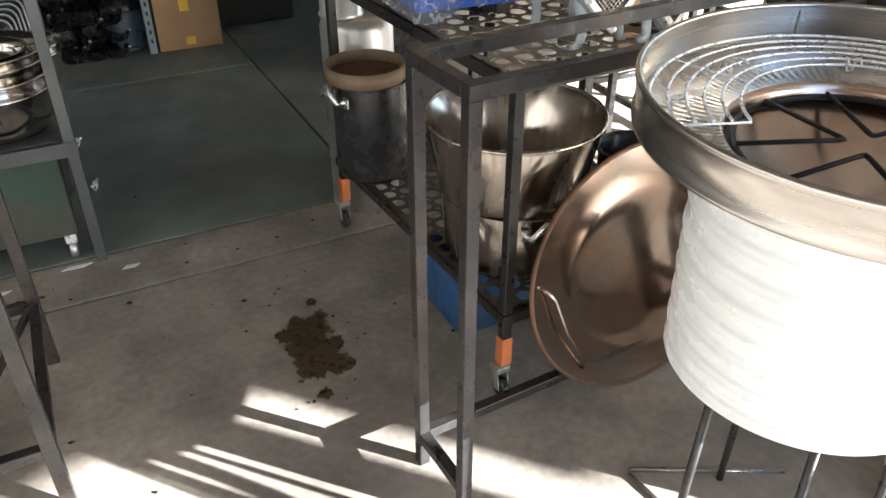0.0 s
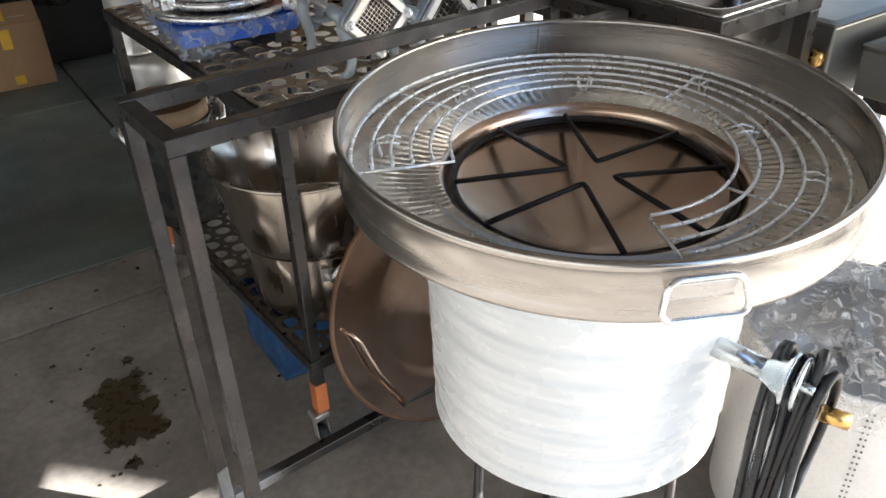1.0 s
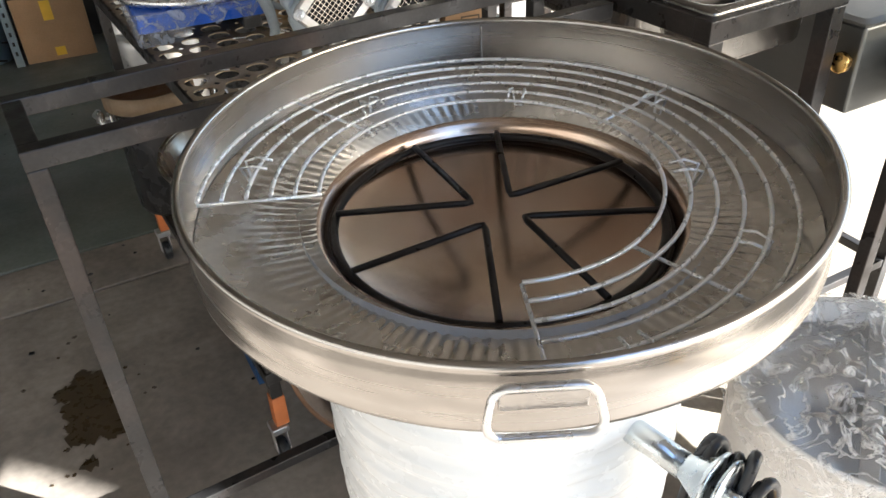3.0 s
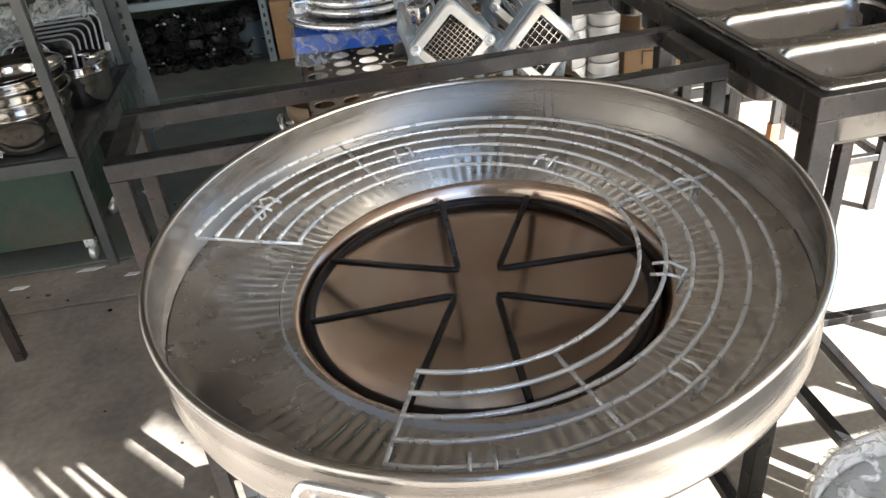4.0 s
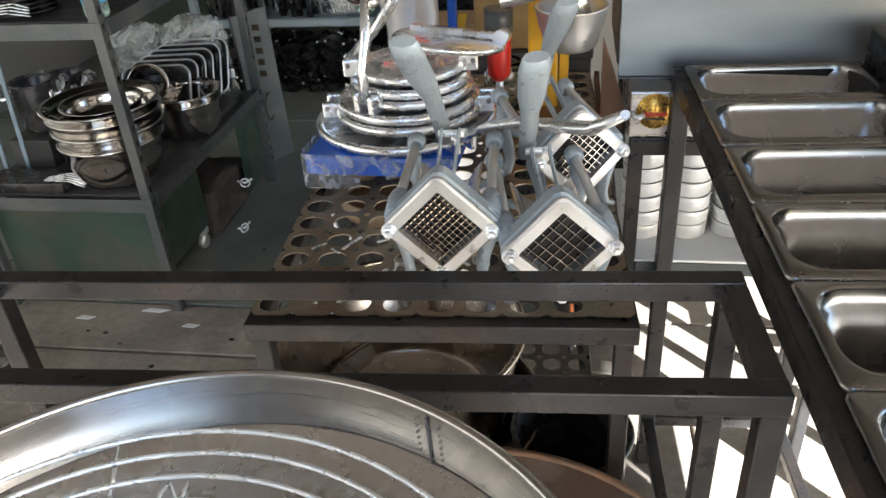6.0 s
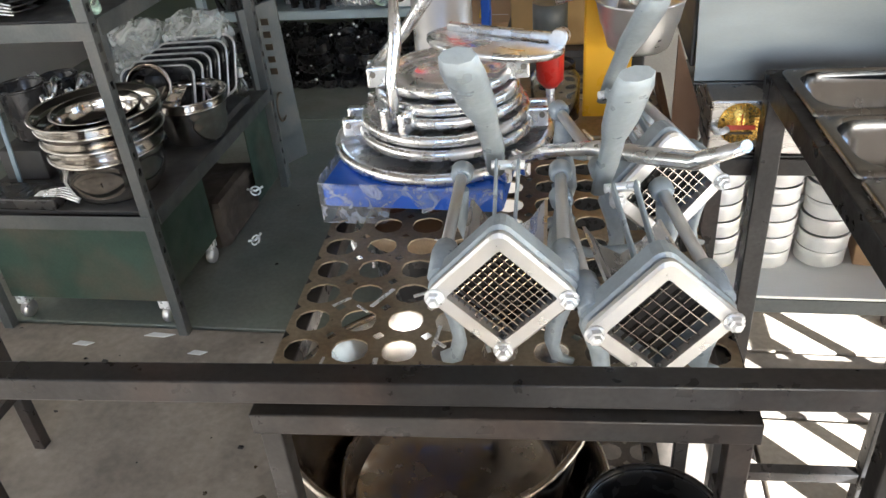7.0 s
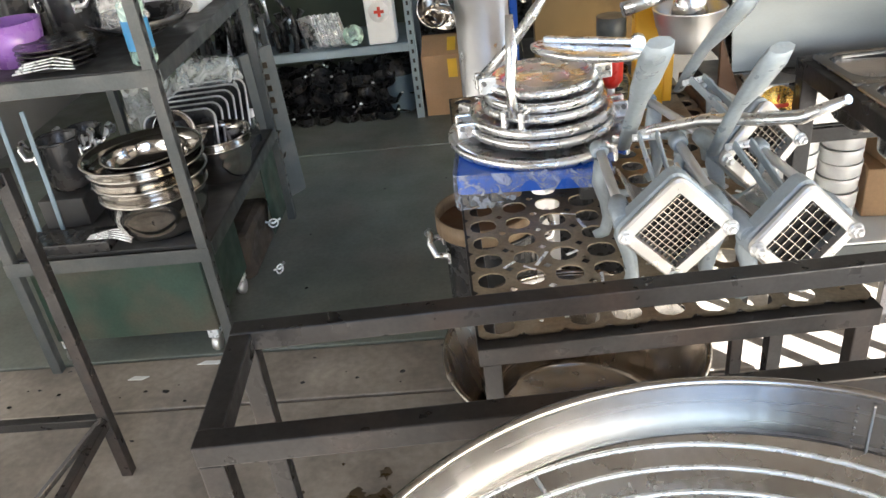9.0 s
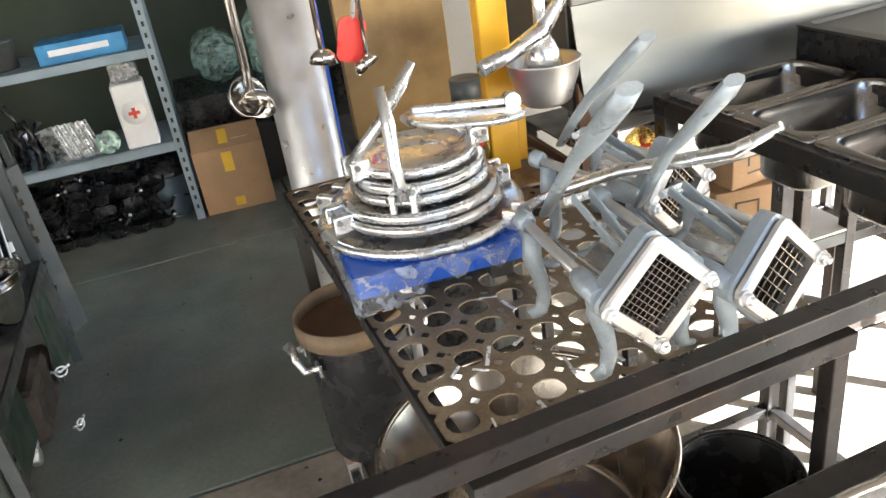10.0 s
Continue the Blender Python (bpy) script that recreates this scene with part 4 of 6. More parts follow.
part("shaft", one(add_tube, [(0, -0.003, 0.06), (0, -0.002, 0.3), (-0.10, -0.018, 0.607)], 0.004, 6), CHROME, spat)
rail = thing("hanging_rail", "dark steel rod from which ladles hang", "rail")
part("rod", one(add_tube, [(-0.30, 1.705, 1.672), (0.30, 1.705, 1.672)], 0.006, 8), IRON, rail)
part("rod", one(add_tube, [(-0.30, 1.50, 1.752), (0.30, 1.50, 1.752)], 0.006, 8), IRON, rail)
for x in (-0.30, 0.30):
    part("hanger", one(add_tube, [(x, 1.705, 1.672), (x, 1.705, 3.5)], 0.005, 6), IRON, rail)
    part("hanger", one(add_tube, [(x, 1.50, 1.752), (x, 1.50, 3.5)], 0.005, 6), IRON, rail)

# ---------------- pots on the cart's lower shelf ----------------
LZ = 0.267


def pot(name, r, h, m, material, label, group="", flare=1.04, handles=(), t=0.004):
    p = thing(name, label, "pot", m, group)
    part("shell", one(add_lathe, [(0.0, 0.0), (r / flare - 0.02, 0.0), (r / flare - 0.006, 0.005), (r / flare, 0.02), (r, h - 0.006), (r, h), (r - t, h - 0.004), (r / flare - t, 0.022), (r / flare - 0.012, t), (0.0, t)], 64), material, p)
    part("rim", one(add_tube, [((r + 0.002) * math.cos(6.28318 * i / 64), (r + 0.002) * math.sin(6.28318 * i / 64), h) for i in range(64)], 0.0055, 8, True), material, p, "rolled rim")
    for ang in handles:
        a = radians(ang)
        c, t_ = v3((math.cos(a), math.sin(a), 0)), v3((-math.sin(a), math.cos(a), 0))
        hz = h - 0.04
        pts = [c * (r - 0.002) + t_ * 0.05 + v3((0, 0, hz)), c * (r + 0.03) + t_ * 0.046 + v3((0, 0, hz + 0.004)), c * (r + 0.040) + t_ * 0.03 + v3((0, 0, hz + 0.030)), c * (r + 0.036) + t_ * 0.012 + v3((0, 0, hz + 0.044)), c * (r + 0.036) - t_ * 0.012 + v3((0, 0, hz + 0.044)), c * (r + 0.040) - t_ * 0.03 + v3((0, 0, hz + 0.030)), c * (r + 0.03) - t_ * 0.046 + v3((0, 0, hz + 0.004)), c * (r - 0.002) - t_ * 0.05 + v3((0, 0, hz))]
        hd = part("handle", one(add_tube, pts, 0.0085, 8), ALU, p, "bent aluminium loop handle")
        for sgn in (-1, 1):
            part("rivet_plate", one(add_box, (-0.014, -0.003, -0.016), (0.014, 0.004, 0.016), 0.002, Matrix.Translation(c * (r + 0.001) + t_ * 0.05 * sgn + v3((0, 0, hz))) @ Matrix.Rotation(a + math.pi / 2, 4, "Z")), ALU, hd)
    return p


pot("stock_pot", 0.205, 0.195, pose(0.03, 0.895, LZ), POTSTEEL, "wide stainless pot holding other pots", "nested stock pots", 1.06, (258, 78))
pot("stock_pot", 0.208, 0.13, pose(0.03, 0.89, LZ + 0.10, 2, 3, 0), POTSTEEL, "shallow stainless pot nested in a wider one", "nested stock pots", 1.18)
pot("stock_pot", 0.224, 0.21, pose(-0.007, 0.872, LZ + 0.197, 0.6, -0.8, 0), POTSTEEL, "flared stainless pot sitting tilted on the nest", "nested stock pots", 1.2)
pot("black_pot", 0.096, 0.29, pose(0.302, 0.765, LZ, 0, 0, 0), BLACKPOT, "tall dark soot-stained pot", "", 1.12)
pot("black_pot", 0.115, 0.315, pose(-0.145, 1.49, LZ), BLACKPOT, "black enamelled pot under a wooden sieve", "", 1.02, (190, 10))
sieve = thing("wooden_sieve", "round sieve with bent-wood rim lying on a pot", "sieve", pose(-0.155, 1.49, LZ + 0.3205))
part("rim", one(add_lathe, [(0.117, 0.0), (0.122, 0.0), (0.122, 0.045), (0.117, 0.045)], 56, closed=True), WOOD, sieve, "bent pale wood rim")
part("mesh", one(add_lathe, [(0.117, 0.010), (0.0, 0.010), (0.0, 0.008), (0.117, 0.008)], 40), RUSTY, sieve, "brown mesh bottom")
crate = thing("blue_crate", "blue plastic crate on the floor under the cart", "crate", pose(0.03, 1.02, 0))
for lo, hi in (((-0.17, -0.13, 0), (0.17, 0.13, 0.012)), ((-0.17, -0.13, 0.012), (-0.158, 0.13, 0.2)), ((0.158, -0.13, 0.012), (0.17, 0.13, 0.2)), ((-0.158, -0.13, 0.012), (0.158, -0.118, 0.2)), ((-0.158, 0.118, 0.012), (0.158, 0.13, 0.2))):
    part("panel", one(add_box, lo, hi, 0.002), DIRTYBLUE, crate)

# leaning round griddle
disc = thing("round_griddle", "large heat-tinted round steel griddle leaning on the cart", "griddle", pose(0.2, 0.586, 0.332, 82, 0, 0))
part("plate", one(add_lathe, [(0.0, -0.006), (0.08, -0.0055), (0.15, -0.003), (0.19, 0.0), (0.21, 0.004), (0.235, 0.009), (0.28, 0.0175), (0.328, 0.026), (0.332, 0.027), (0.332, 0.0245), (0.28, 0.0145), (0.236, 0.006), (0.20, -0.002), (0.15, -0.006), (0.0, -0.009)], 96), RUSTDISC, disc)
part("rim", one(add_tube, [(0.331 * math.cos(6.28318 * i / 72), 0.331 * math.sin(6.28318 * i / 72), 0.026) for i in range(72)], 0.0055, 6, True), RUSTY, disc, "rough dark rim")
for side in (180, 0):
    pts = [(r_ * math.cos(radians(side + a_)), r_ * math.sin(radians(side + a_)), z_) for a_, r_, z_ in ((-5, 0.300, 0.022), (-4, 0.292, 0.034), (2, 0.270, 0.036), (26, 0.262, 0.036), (50, 0.285, 0.035), (53, 0.30, 0.022))]
    part("handle", one(add_tube, pts, 0.004, 8), RUSTDISC, disc, "bent steel rod handle")
for k, (a, b) in enumerate((((-0.02, 0.27), (0.30, 0.10)), ((-0.03, 0.26), (-0.01, 0.10)))):
    solid("steel_rod", one(add_tube, [(*a, 0.006), (*b, 0.006)], 0.005, 8), IRONEDGE, "thin steel rod lying on the floor", "rod", group="rods on the floor")


# ---------------- beside the steam table: griddle units ----------------
def caster_foot(p_, x, y):
    """Orange sleeve and caster wheel at the foot of a post."""
    part("sleeve", one(add_bar, (x, y, 0.10), (x, y, 0.20), 0.034), ORANGE, p_, "orange-brown sleeve")
    part("wheel", one(add_lathe, [(0.0, -0.012), (0.028, -0.012), (0.032, -0.006), (0.032, 0.006), (0.028, 0.012), (0.0, 0.012)], 20, m=Matrix.Translation((x, y, 0.032)) @ Matrix.Rotation(math.pi / 2, 4, "Y")), RUBBER, p_)
    part("fork", one(add_box, (x - 0.018, y - 0.02, 0.062), (x + 0.018, y + 0.02, 0.091), 0.004), CHROME, p_)


def iron_base(name, x0, x1, y0, y1, z, label, casters=False):
    b = thing(name, label, "stand")
    for x in (x0 + 0.015, x1 - 0.015):
        for y in (y0 + 0.015, y1 - 0.015):
            rolls = casters and x < x1 - 0.1 and y < y1 - 0.1
            p_ = part("post", one(add_bar, (x, y, 0.09 if rolls else 0), (x, y, z - 0.031), 0.028), IRON, b)
            if rolls:
                caster_foot(p_, x, y)
        part("side_rail", one(add_bar, (x, y0, z - 0.015), (x, y1, z - 0.015), 0.03), IRON, b)
        if not casters:
            part("foot_rail", one(add_bar, (x, y0 + 0.03, 0.2), (x, y1 - 0.03, 0.2), 0.024), IRON, b)
    for y in (y0 + 0.015, y1 - 0.015):
        part("end_rail", one(add_bar, (x0 + 0.03, y, z - 0.015), (x1 - 0.03, y, z - 0.015), 0.03), IRON, b)
        if not casters:
            part("foot_rail", one(add_bar, (x0 + 0.03, y, 0.2), (x1 - 0.03, y, 0.2), 0.024), IRON, b)
    return b


def griddle_unit(x0, x1, y0, y1, z0, z1, label, side=None, knobs=()):
    g_ = thing("griddle_unit", label, "griddle")
    part("body", one(add_box, (x0, y0, z0), (x1, y1, z1 - 0.006), 0.005), side or HOODSTEEL, g_)
    bm = B()
    cx, cy, w, d = (x0 + x1) / 2, (y0 + y1) / 2, x1 - x0, y1 - y0
    add_loops(bm, [[(cx + x, cy + y, z) for x, y in rounded(w + e, d + e, 0.01, 4)] for e, z in ((0.004, z1 - 0.006), (0.008, z1), (-0.03, z1 + 0.003), (-0.04, z1 - 0.003))], True, True, False)
    part("top_plate", bm, HOODSTEEL, g_, "stainless top with raised edge")
    for y, z in knobs:
        k_ = part("knob", one(add_lathe, [(0.010, 0.0), (0.012, 0.012), (0.019, 0.014), (0.019, 0.026), (0.016, 0.029), (0.0, 0.03)], 20, m=Matrix.Translation((x0 - 0.002, y, z)) @ Matrix.Rotation(-math.pi / 2, 4, "Y")), BRASS, g_, "brass gas cock")
        part("lever", one(add_bar, (x0 - 0.028, y - 0.02, z), (x0 - 0.028, y + 0.02, z + 0.004), 0.006, 0.01), BRASS, k_)
    return g_


iron_base("griddle_stand", 0.882, 1.34, 0.671, 1.26, 0.985, "bare iron griddle stand with an orange sleeve and caster", True).matrix_world = SROT
griddle_unit(SX1 + 0.004, 1.34, 0.48, 1.26, 0.986, 1.085, "griddle with black side and stainless top", BLACKMESS).matrix_world = SROT
pot("kettle", 0.12, 0.2, pose(1.05, 0.78, 1.0885), ALUDULL, "bright aluminium stock pot on the griddle", "", 1.02, (0, 180))
iron_base("griddle_stand", 0.903, 1.40, 0.26, 0.655, 0.775, "low bare iron stand under a griddle")
griddle_unit(0.893, 1.40, 0.165, 0.62, 0.776, 0.945, "stainless griddle box with a brass gas cock", None, ((0.185, 0.875),))
iron_base("griddle_stand", 0.985, 1.50, -0.48, 0.12, 0.785, "low bare iron stand under an open burner box")
burner_box = griddle_unit(0.97, 1.52, -0.52, 0.14, 0.786, 0.895, "stainless burner box with dark bars over its open top")
for k in range(5):
    part("bar", one(add_bar, (0.985, 0.09 - 0.12 * k, 0.912), (1.505, 0.07 - 0.12 * k, 0.912), 0.016, 0.024), IRON, burner_box, "dark iron bar")
c_post = thing("caster_post", "short iron post with orange sleeve on a caster", "post")
part("post", one(add_bar, (1.42, 1.72, 0.09), (1.42, 1.72, 0.4695), 0.026), IRON, c_post)
caster_foot(c_post, 1.42, 1.72)
iron_base("folding_stand", 1.05, 1.62, 1.36, 1.98, 0.5, "low iron stand standing in the sun")

# ---------------- right-hand shelf with moulds, under a stainless hood ----------------
shelf = thing("mould_shelf", "dark iron shelf unit with white-lined lower shelf", "shelf")
HX0, HX1, HY0, HY1 = 0.405, 1.02, 1.27, 1.75
for x in (HX0 + 0.015, HX1 - 0.015):
    for y in (HY0 + 0.015, HY1 - 0.015):
        part("post", one(add_bar, (x, y, 0), (x, y, 0.828), 0.028), IRON, shelf)
for y in (HY0 + 0.015, HY1 - 0.015):
    part("rail", one(add_bar, (HX0, y, 0.845), (HX1, y, 0.845), 0.032), IRON, shelf)
    part("rail", one(add_bar, (HX0 + 0.03, y, 0.558), (HX1 - 0.03, y, 0.558), 0.03), GREYSTEEL, shelf)
part("lower_shelf", one(add_box, (HX0 + 0.002, HY0 + 0.002, 0.574), (HX1 - 0.002, HY1 - 0.002, 0.580), 0.001), PAPER, shelf, "white-lined shelf board")
part("upper_shelf", one(add_box, (HX0 + 0.002, HY0 + 0.002, 0.8615), (HX1 - 0.002, HY1 - 0.002, 0.865), 0.001), GREYSTEEL, shelf)


def mould(m):
    """A shallow round mould with a pressed bead and a row of dents."""
    bm = B()
    n, prof = 40, ((0.0, 0.0), (0.042, 0.0), (0.0455, 0.003), (0.0455, 0.022), (0.0470, 0.024), (0.0470, 0.030), (0.0455, 0.032), (0.047, 0.0345), (0.046, 0.035), (0.044, 0.033), (0.042, 0.006), (0.0, 0.004))
    add_lathe(bm, prof, n)
    for v in bm.verts:
        if abs(v.co.z - 0.027) < 0.004 and round(math.atan2(v.co.y, v.co.x) / (2 * math.pi) * n) % 2:
            v.co.x *= 0.972
            v.co.y *= 0.972
    ob = solid("round_mould", bm, MOULD, "pale aluminium round mould in a stack", "mould", group="stacked round moulds")
    ob.matrix_world = m
    return ob


first_mould = mould(pose(0.452, 1.40, 0.5802))
for sx, sy, cnt in ((0.452, 1.40, 7), (0.553, 1.405, 7), (0.657, 1.41, 7), (0.50, 1.50, 6), (0.605, 1.51, 7)):
    for k in range(cnt):
        if (sx, k) != (0.452, 0):
            copy_thing(first_mould, pose(sx + random.uniform(-0.002, 0.002), sy + random.uniform(-0.002, 0.002), 0.5802 + k * 0.0352, random.uniform(-0.6, 0.6), random.uniform(-0.6, 0.6), random.uniform(0, 360)))


def carton(m, w, d, h, label, tape_sides=(), flaps=False, group=""):
    c = thing("cardboard_box", label, "box", m, group)
    part("carton", one(add_box, (-w / 2, -d / 2, 0), (w / 2, d / 2, h), 0.003), CARD, c)
    if flaps:
        f_ = part("flap", one(add_bar, (0, -d / 2 - 0.002, h + 0.001), (0, -d / 2 + d * 0.48, h + 0.075), w * 0.98, 0.004, 0), CARD, c)
        part("flap", one(add_bar, (0, d / 2, h + 0.001), (0, d / 2 - d * 0.48, h + 0.078), w * 0.98, 0.004, 0), CARD, c)
        part("tape", one(add_bar, (-0.01, -d / 2 + 0.02, h + 0.02), (-0.01, -d / 2 + d * 0.40, h + 0.069), 0.045, 0.0015, 0), TAPE, f_, "strip of yellow tape")
        part("delivery_note", one(add_bar, (0.07, -d / 2 + 0.04, h + 0.0285), (0.07, -d / 2 + 0.11, h + 0.056), 0.08, 0.0015, 0), PAPER, f_, "pale paper note")
    for x, z, w_, h_ in tape_sides:
        part("tape", one(add_box, (x - w_ / 2, -d / 2 - 0.0016, z - h_ / 2), (x + w_ / 2, -d / 2 - 0.0002, z + h_ / 2)), TAPE, c, "strip of yellow tape")
    return c


c1 = carton(pose(0.80, 1.44, 0.5802, 0, 0, -8), 0.16, 0.14, 0.12, "small open cardboard box on the shelf")
c2 = carton(pose(0.82, 1.45, 0.7005, 0, 0, 6), 0.15, 0.13, 0.12, "small printed cardboard box on another")
for c_ in (c1, c2):
    for a, b in (((-0.03, 0.03), (0.03, 0.034)), ((-0.03, 0.05), (-0.026, 0.09)), ((0.026, 0.03), (0.03, 0.09)), ((-0.03, 0.086), (0.03, 0.09))):
        part("printed_line", one(add_box, (a[0], -0.0718 if c_ is c1 else -0.0668, a[1]), (b[0], -0.0702 if c_ is c1 else -0.0652, b[1])), DARKINK, c_)

seal = thing("steel_box", "small stainless control box with a gold seal", "box")
part("casing", one(add_box, (0.400, 1.274, 0.8652), (0.60, 1.48, 0.962), 0.004), STEEL, seal)
st = part("seal", one(add_lathe, [(0.0, 0.0), (0.036, 0.0), (0.036, 0.0012), (0.0, 0.0012)], 40, m=Matrix.Translation((0.450, 1.2738, 0.922)) @ Matrix.Rotation(math.pi / 2, 4, "X")), GOLD, seal, "round gold foil seal with red and dark print")
for k in range(26):
    a = 2 * math.pi * k / 26
    if k % 7 != 6:
        part("print", one(add_bar, (0.450 + 0.027 * math.cos(a), 1.2722, 0.922 + 0.027 * math.sin(a)), (0.450 + 0.0325 * math.cos(a), 1.2722, 0.922 + 0.0325 * math.sin(a)), 0.0035, 0.0006, 0), DARKINK, st)
part("print", one(add_bar, (0.450, 1.2722, 0.923), (0.450, 1.2722, 0.941), 0.013, 0.0006, 0), REDINK, st)
part("print", one(add_bar, (0.427, 1.2722, 0.916), (0.473, 1.2722, 0.916), 0.008, 0.0006, 0, up=(0, 1, 0)), REDINK, st)
part("print", one(add_bar, (0.43, 1.2722, 0.906), (0.47, 1.2722, 0.906), 0.004, 0.0006, 0, up=(0, 1, 0)), DARKINK, st)
part("hook", one(add_tube, [(0.408, 1.274, 0.915), (0.410, 1.260, 0.915), (0.419, 1.254, 0.917), (0.427, 1.260, 0.919)], 0.006, 8), CHROME, seal)
hood = thing("stainless_hood", "large stainless extractor hood with folded edges", "hood")
part("front", one(add_bar, (0.81, 1.352, 0.966), (0.81, 1.40, 1.185), 0.86, 0.004, 0.001), HOODSTEEL, hood)
part("lower_lip", one(add_box, (0.38, 1.345, 0.9628), (1.24, 1.372, 0.9658)), HOODSTEEL, hood)
part("top_edge", one(add_bar, (0.38, 1.405, 1.194), (1.24, 1.405, 1.194), 0.02, 0.022, 0.003), HOODSTEEL, hood)
part("back", one(add_box, (0.38, 1.42, 0.966), (1.24, 1.74, 1.183), 0.004), HOODSTEEL, hood)
bracket = thing("rusty_bracket", "rusty triangular iron bracket", "bracket")
part("web", one(add_prism, [(0.0, 0.0), (0.0, 0.19), (0.045, 0.06), (0.045, 0.0)], 0.012, Matrix.Translation((0.346, 1.33, 0.8655)) @ Matrix.Rotation(math.pi / 2, 4, "X")), RUSTY, bracket)
part("side", one(add_bar, (0.346, 1.345, 0.87), (0.346, 1.62, 0.87), 0.012, 0.03), RUSTY, bracket)

# ---------------- wrapped goods by the burner ----------------
drum = thing("sheet_drum", "pale sheet-metal drum with its open top under creased film", "drum", pose(0.672, -0.168, 0))
DR = 0.231
part("shell", one(add_lathe, [(0.0, 0.0), (DR - 0.006, 0.0), (DR - 0.002, 0.006), (DR - 0.002, 0.468), (DR + 0.002, 0.471), (DR + 0.002, 0.478), (DR - 0.003, 0.481), (DR - 0.008, 0.476), (DR - 0.008, 0.32), (0.0, 0.32)], 96), SHEETWHITE, drum)
bm = B()
sa = math.radians(212)
for k in range(29):
    for q in (0.0, 0.035):
        bmesh.ops.create_icosphere(bm, subdivisions=1, radius=0.0026, matrix=Matrix.Translation(((DR - 0.0015) * math.cos(sa + q), (DR - 0.0015) * math.sin(sa + q), 0.03 + k * 0.015)))
part("rivets", bm, IRONEDGE, drum, "double line of rivets")
part("grate", one(add_lathe, [(0.05, 0.40), (0.16, 0.405), (DR - 0.012, 0.43), (DR - 0.012, 0.425), (0.16, 0.398), (0.05, 0.392)], 48, closed=True), ALUDULL, drum, "dull metal insert under the film")
for a in (35,):
    q = radians(a)
    part("strap", one(add_bar, ((DR - 0.015) * math.cos(q), (DR - 0.015) * math.sin(q), 0.437), (-(DR - 0.015) * math.cos(q), -(DR - 0.015) * math.sin(q), 0.437), 0.03, 0.004), ALUDULL, drum)
bm = B()
bmesh.ops.create_grid(bm, x_segments=110, y_segments=110, size=0.275)
for v in list(bm.verts):
    x, y = v.co.x, v.co.y
    r = math.hypot(x, y)
    if r > 0.275:
        x, y, r = x / r * 0.275, y / r * 0.275, 0.275
    ridge = 1 - abs(noise.noise((x * 11 + 0.6 * y, y * 9, 0.3))) * 2.2
    ridge2 = 1 - abs(noise.noise((x * 26, y * 23 - 5 * x, 2.3))) * 2.2
    z = 0.485 + 0.020 * ridge + 0.010 * ridge2 + 0.008 * noise.noise((x * 50, y * 50, 5))
    edge = max(0.0, 1 - abs(r - DR) / 0.05)
    z = z * (1 - edge) + (0.487 + 0.003 * ridge2) * edge
    if r > DR + 0.004:
        z = 0.483 - (r - DR - 0.004) * 1.7
        f_ = DR + 0.007 + 0.006 * abs(noise.noise((x * 16, y * 16, 7))) + (r - DR) * 0.06
        x, y = x / r * f_, y / r * f_
    v.co = (x, y, z)
for f_ in bm.faces:
    f_.smooth = True
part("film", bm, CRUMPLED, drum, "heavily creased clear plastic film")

# ---------------- stain and litter ----------------
bm = B()
for k in range(150):
    u = random.random()
    if k < 105:
        cx, cy = random.gauss(0.0, 0.036), random.gauss(0.0, 0.07)
        r = random.uniform(0.012, 0.034)
    else:
        cx, cy = random.gauss(0.0, 0.07), random.gauss(0.02, 0.11)
        r = random.uniform(0.002, 0.008)
    cx += 0.25 * cy * math.sin(k * 0.7) * 0.5 + 0.12 * abs(cy)
    n = 15
    vs = [bm.verts.new((cx + r * random.uniform(0.45, 1.35) * math.cos(6.283 * q / n), cy + r * random.uniform(0.45, 1.35) * math.sin(6.283 * q / n), k * 0.000006)) for q in range(n)]
    bm.faces.new(vs)
st_ = tagged(part("floor_stain", bm, STAIN), "dark oily stain spattered on the concrete floor", "stain", kind="stuff")
st_.location = (-0.545, 1.03, 0.0012)
bm = B()
for k in range(60):
    x, y = random.uniform(-1.9, 0.0), random.choice((random.uniform(0.7, 1.5), random.uniform(1.9, 3.4), 1.68 + random.uniform(-0.1, 0.1)))
    s_ = random.uniform(0.003, 0.012)
    vs = [bm.verts.new((x + s_ * random.uniform(0.4, 1.6) * math.cos(q * 1.2566), y + s_ * random.uniform(0.4, 1.2) * math.sin(q * 1.2566), 0.0015 + 0.002 * random.random())) for q in range(5)]
    bm.faces.new(vs)
tagged(part("floor_grit", bm, BLACKMESS), "dark scraps and grit scattered on the floor", "grit", kind="stuff")
for k, (x, y, w) in enumerate(((-1.09, 1.775, 0.05), (-0.93, 1.70, 0.03), (-1.32, 1.72, 0.035))):
    sc = solid("paper_scrap", one(add_prism, [(-w, -0.008), (w * 0.4, -0.012), (w, 0.004), (-w * 0.5, 0.01)], 0.002, Matrix.Translation((x, y, 0.0005))), PAPER, "small torn white paper scrap on the floor", "paper scrap", group="paper scraps")
for k in range(16):
    u, v_ = random.uniform(0.03, 0.30), random.uniform(0.04, 0.36)
    w, h_ = random.uniform(0.008, 0.024), random.uniform(0.003, 0.006)
    oc = solid("steel_offcut", one(add_bar, (-w, 0, 0.0), (w, 0, random.uniform(0.0, 0.003)), h_, 0.0012, 0), CHROME, "small bright steel offcut on the perforated sheet", "offcut", group="steel offcuts")
    oc.matrix_world = pose(CX0 + u, CY0 + v_ + 0.01, CZ + 0.0055, 0, 0, random.uniform(0, 360))


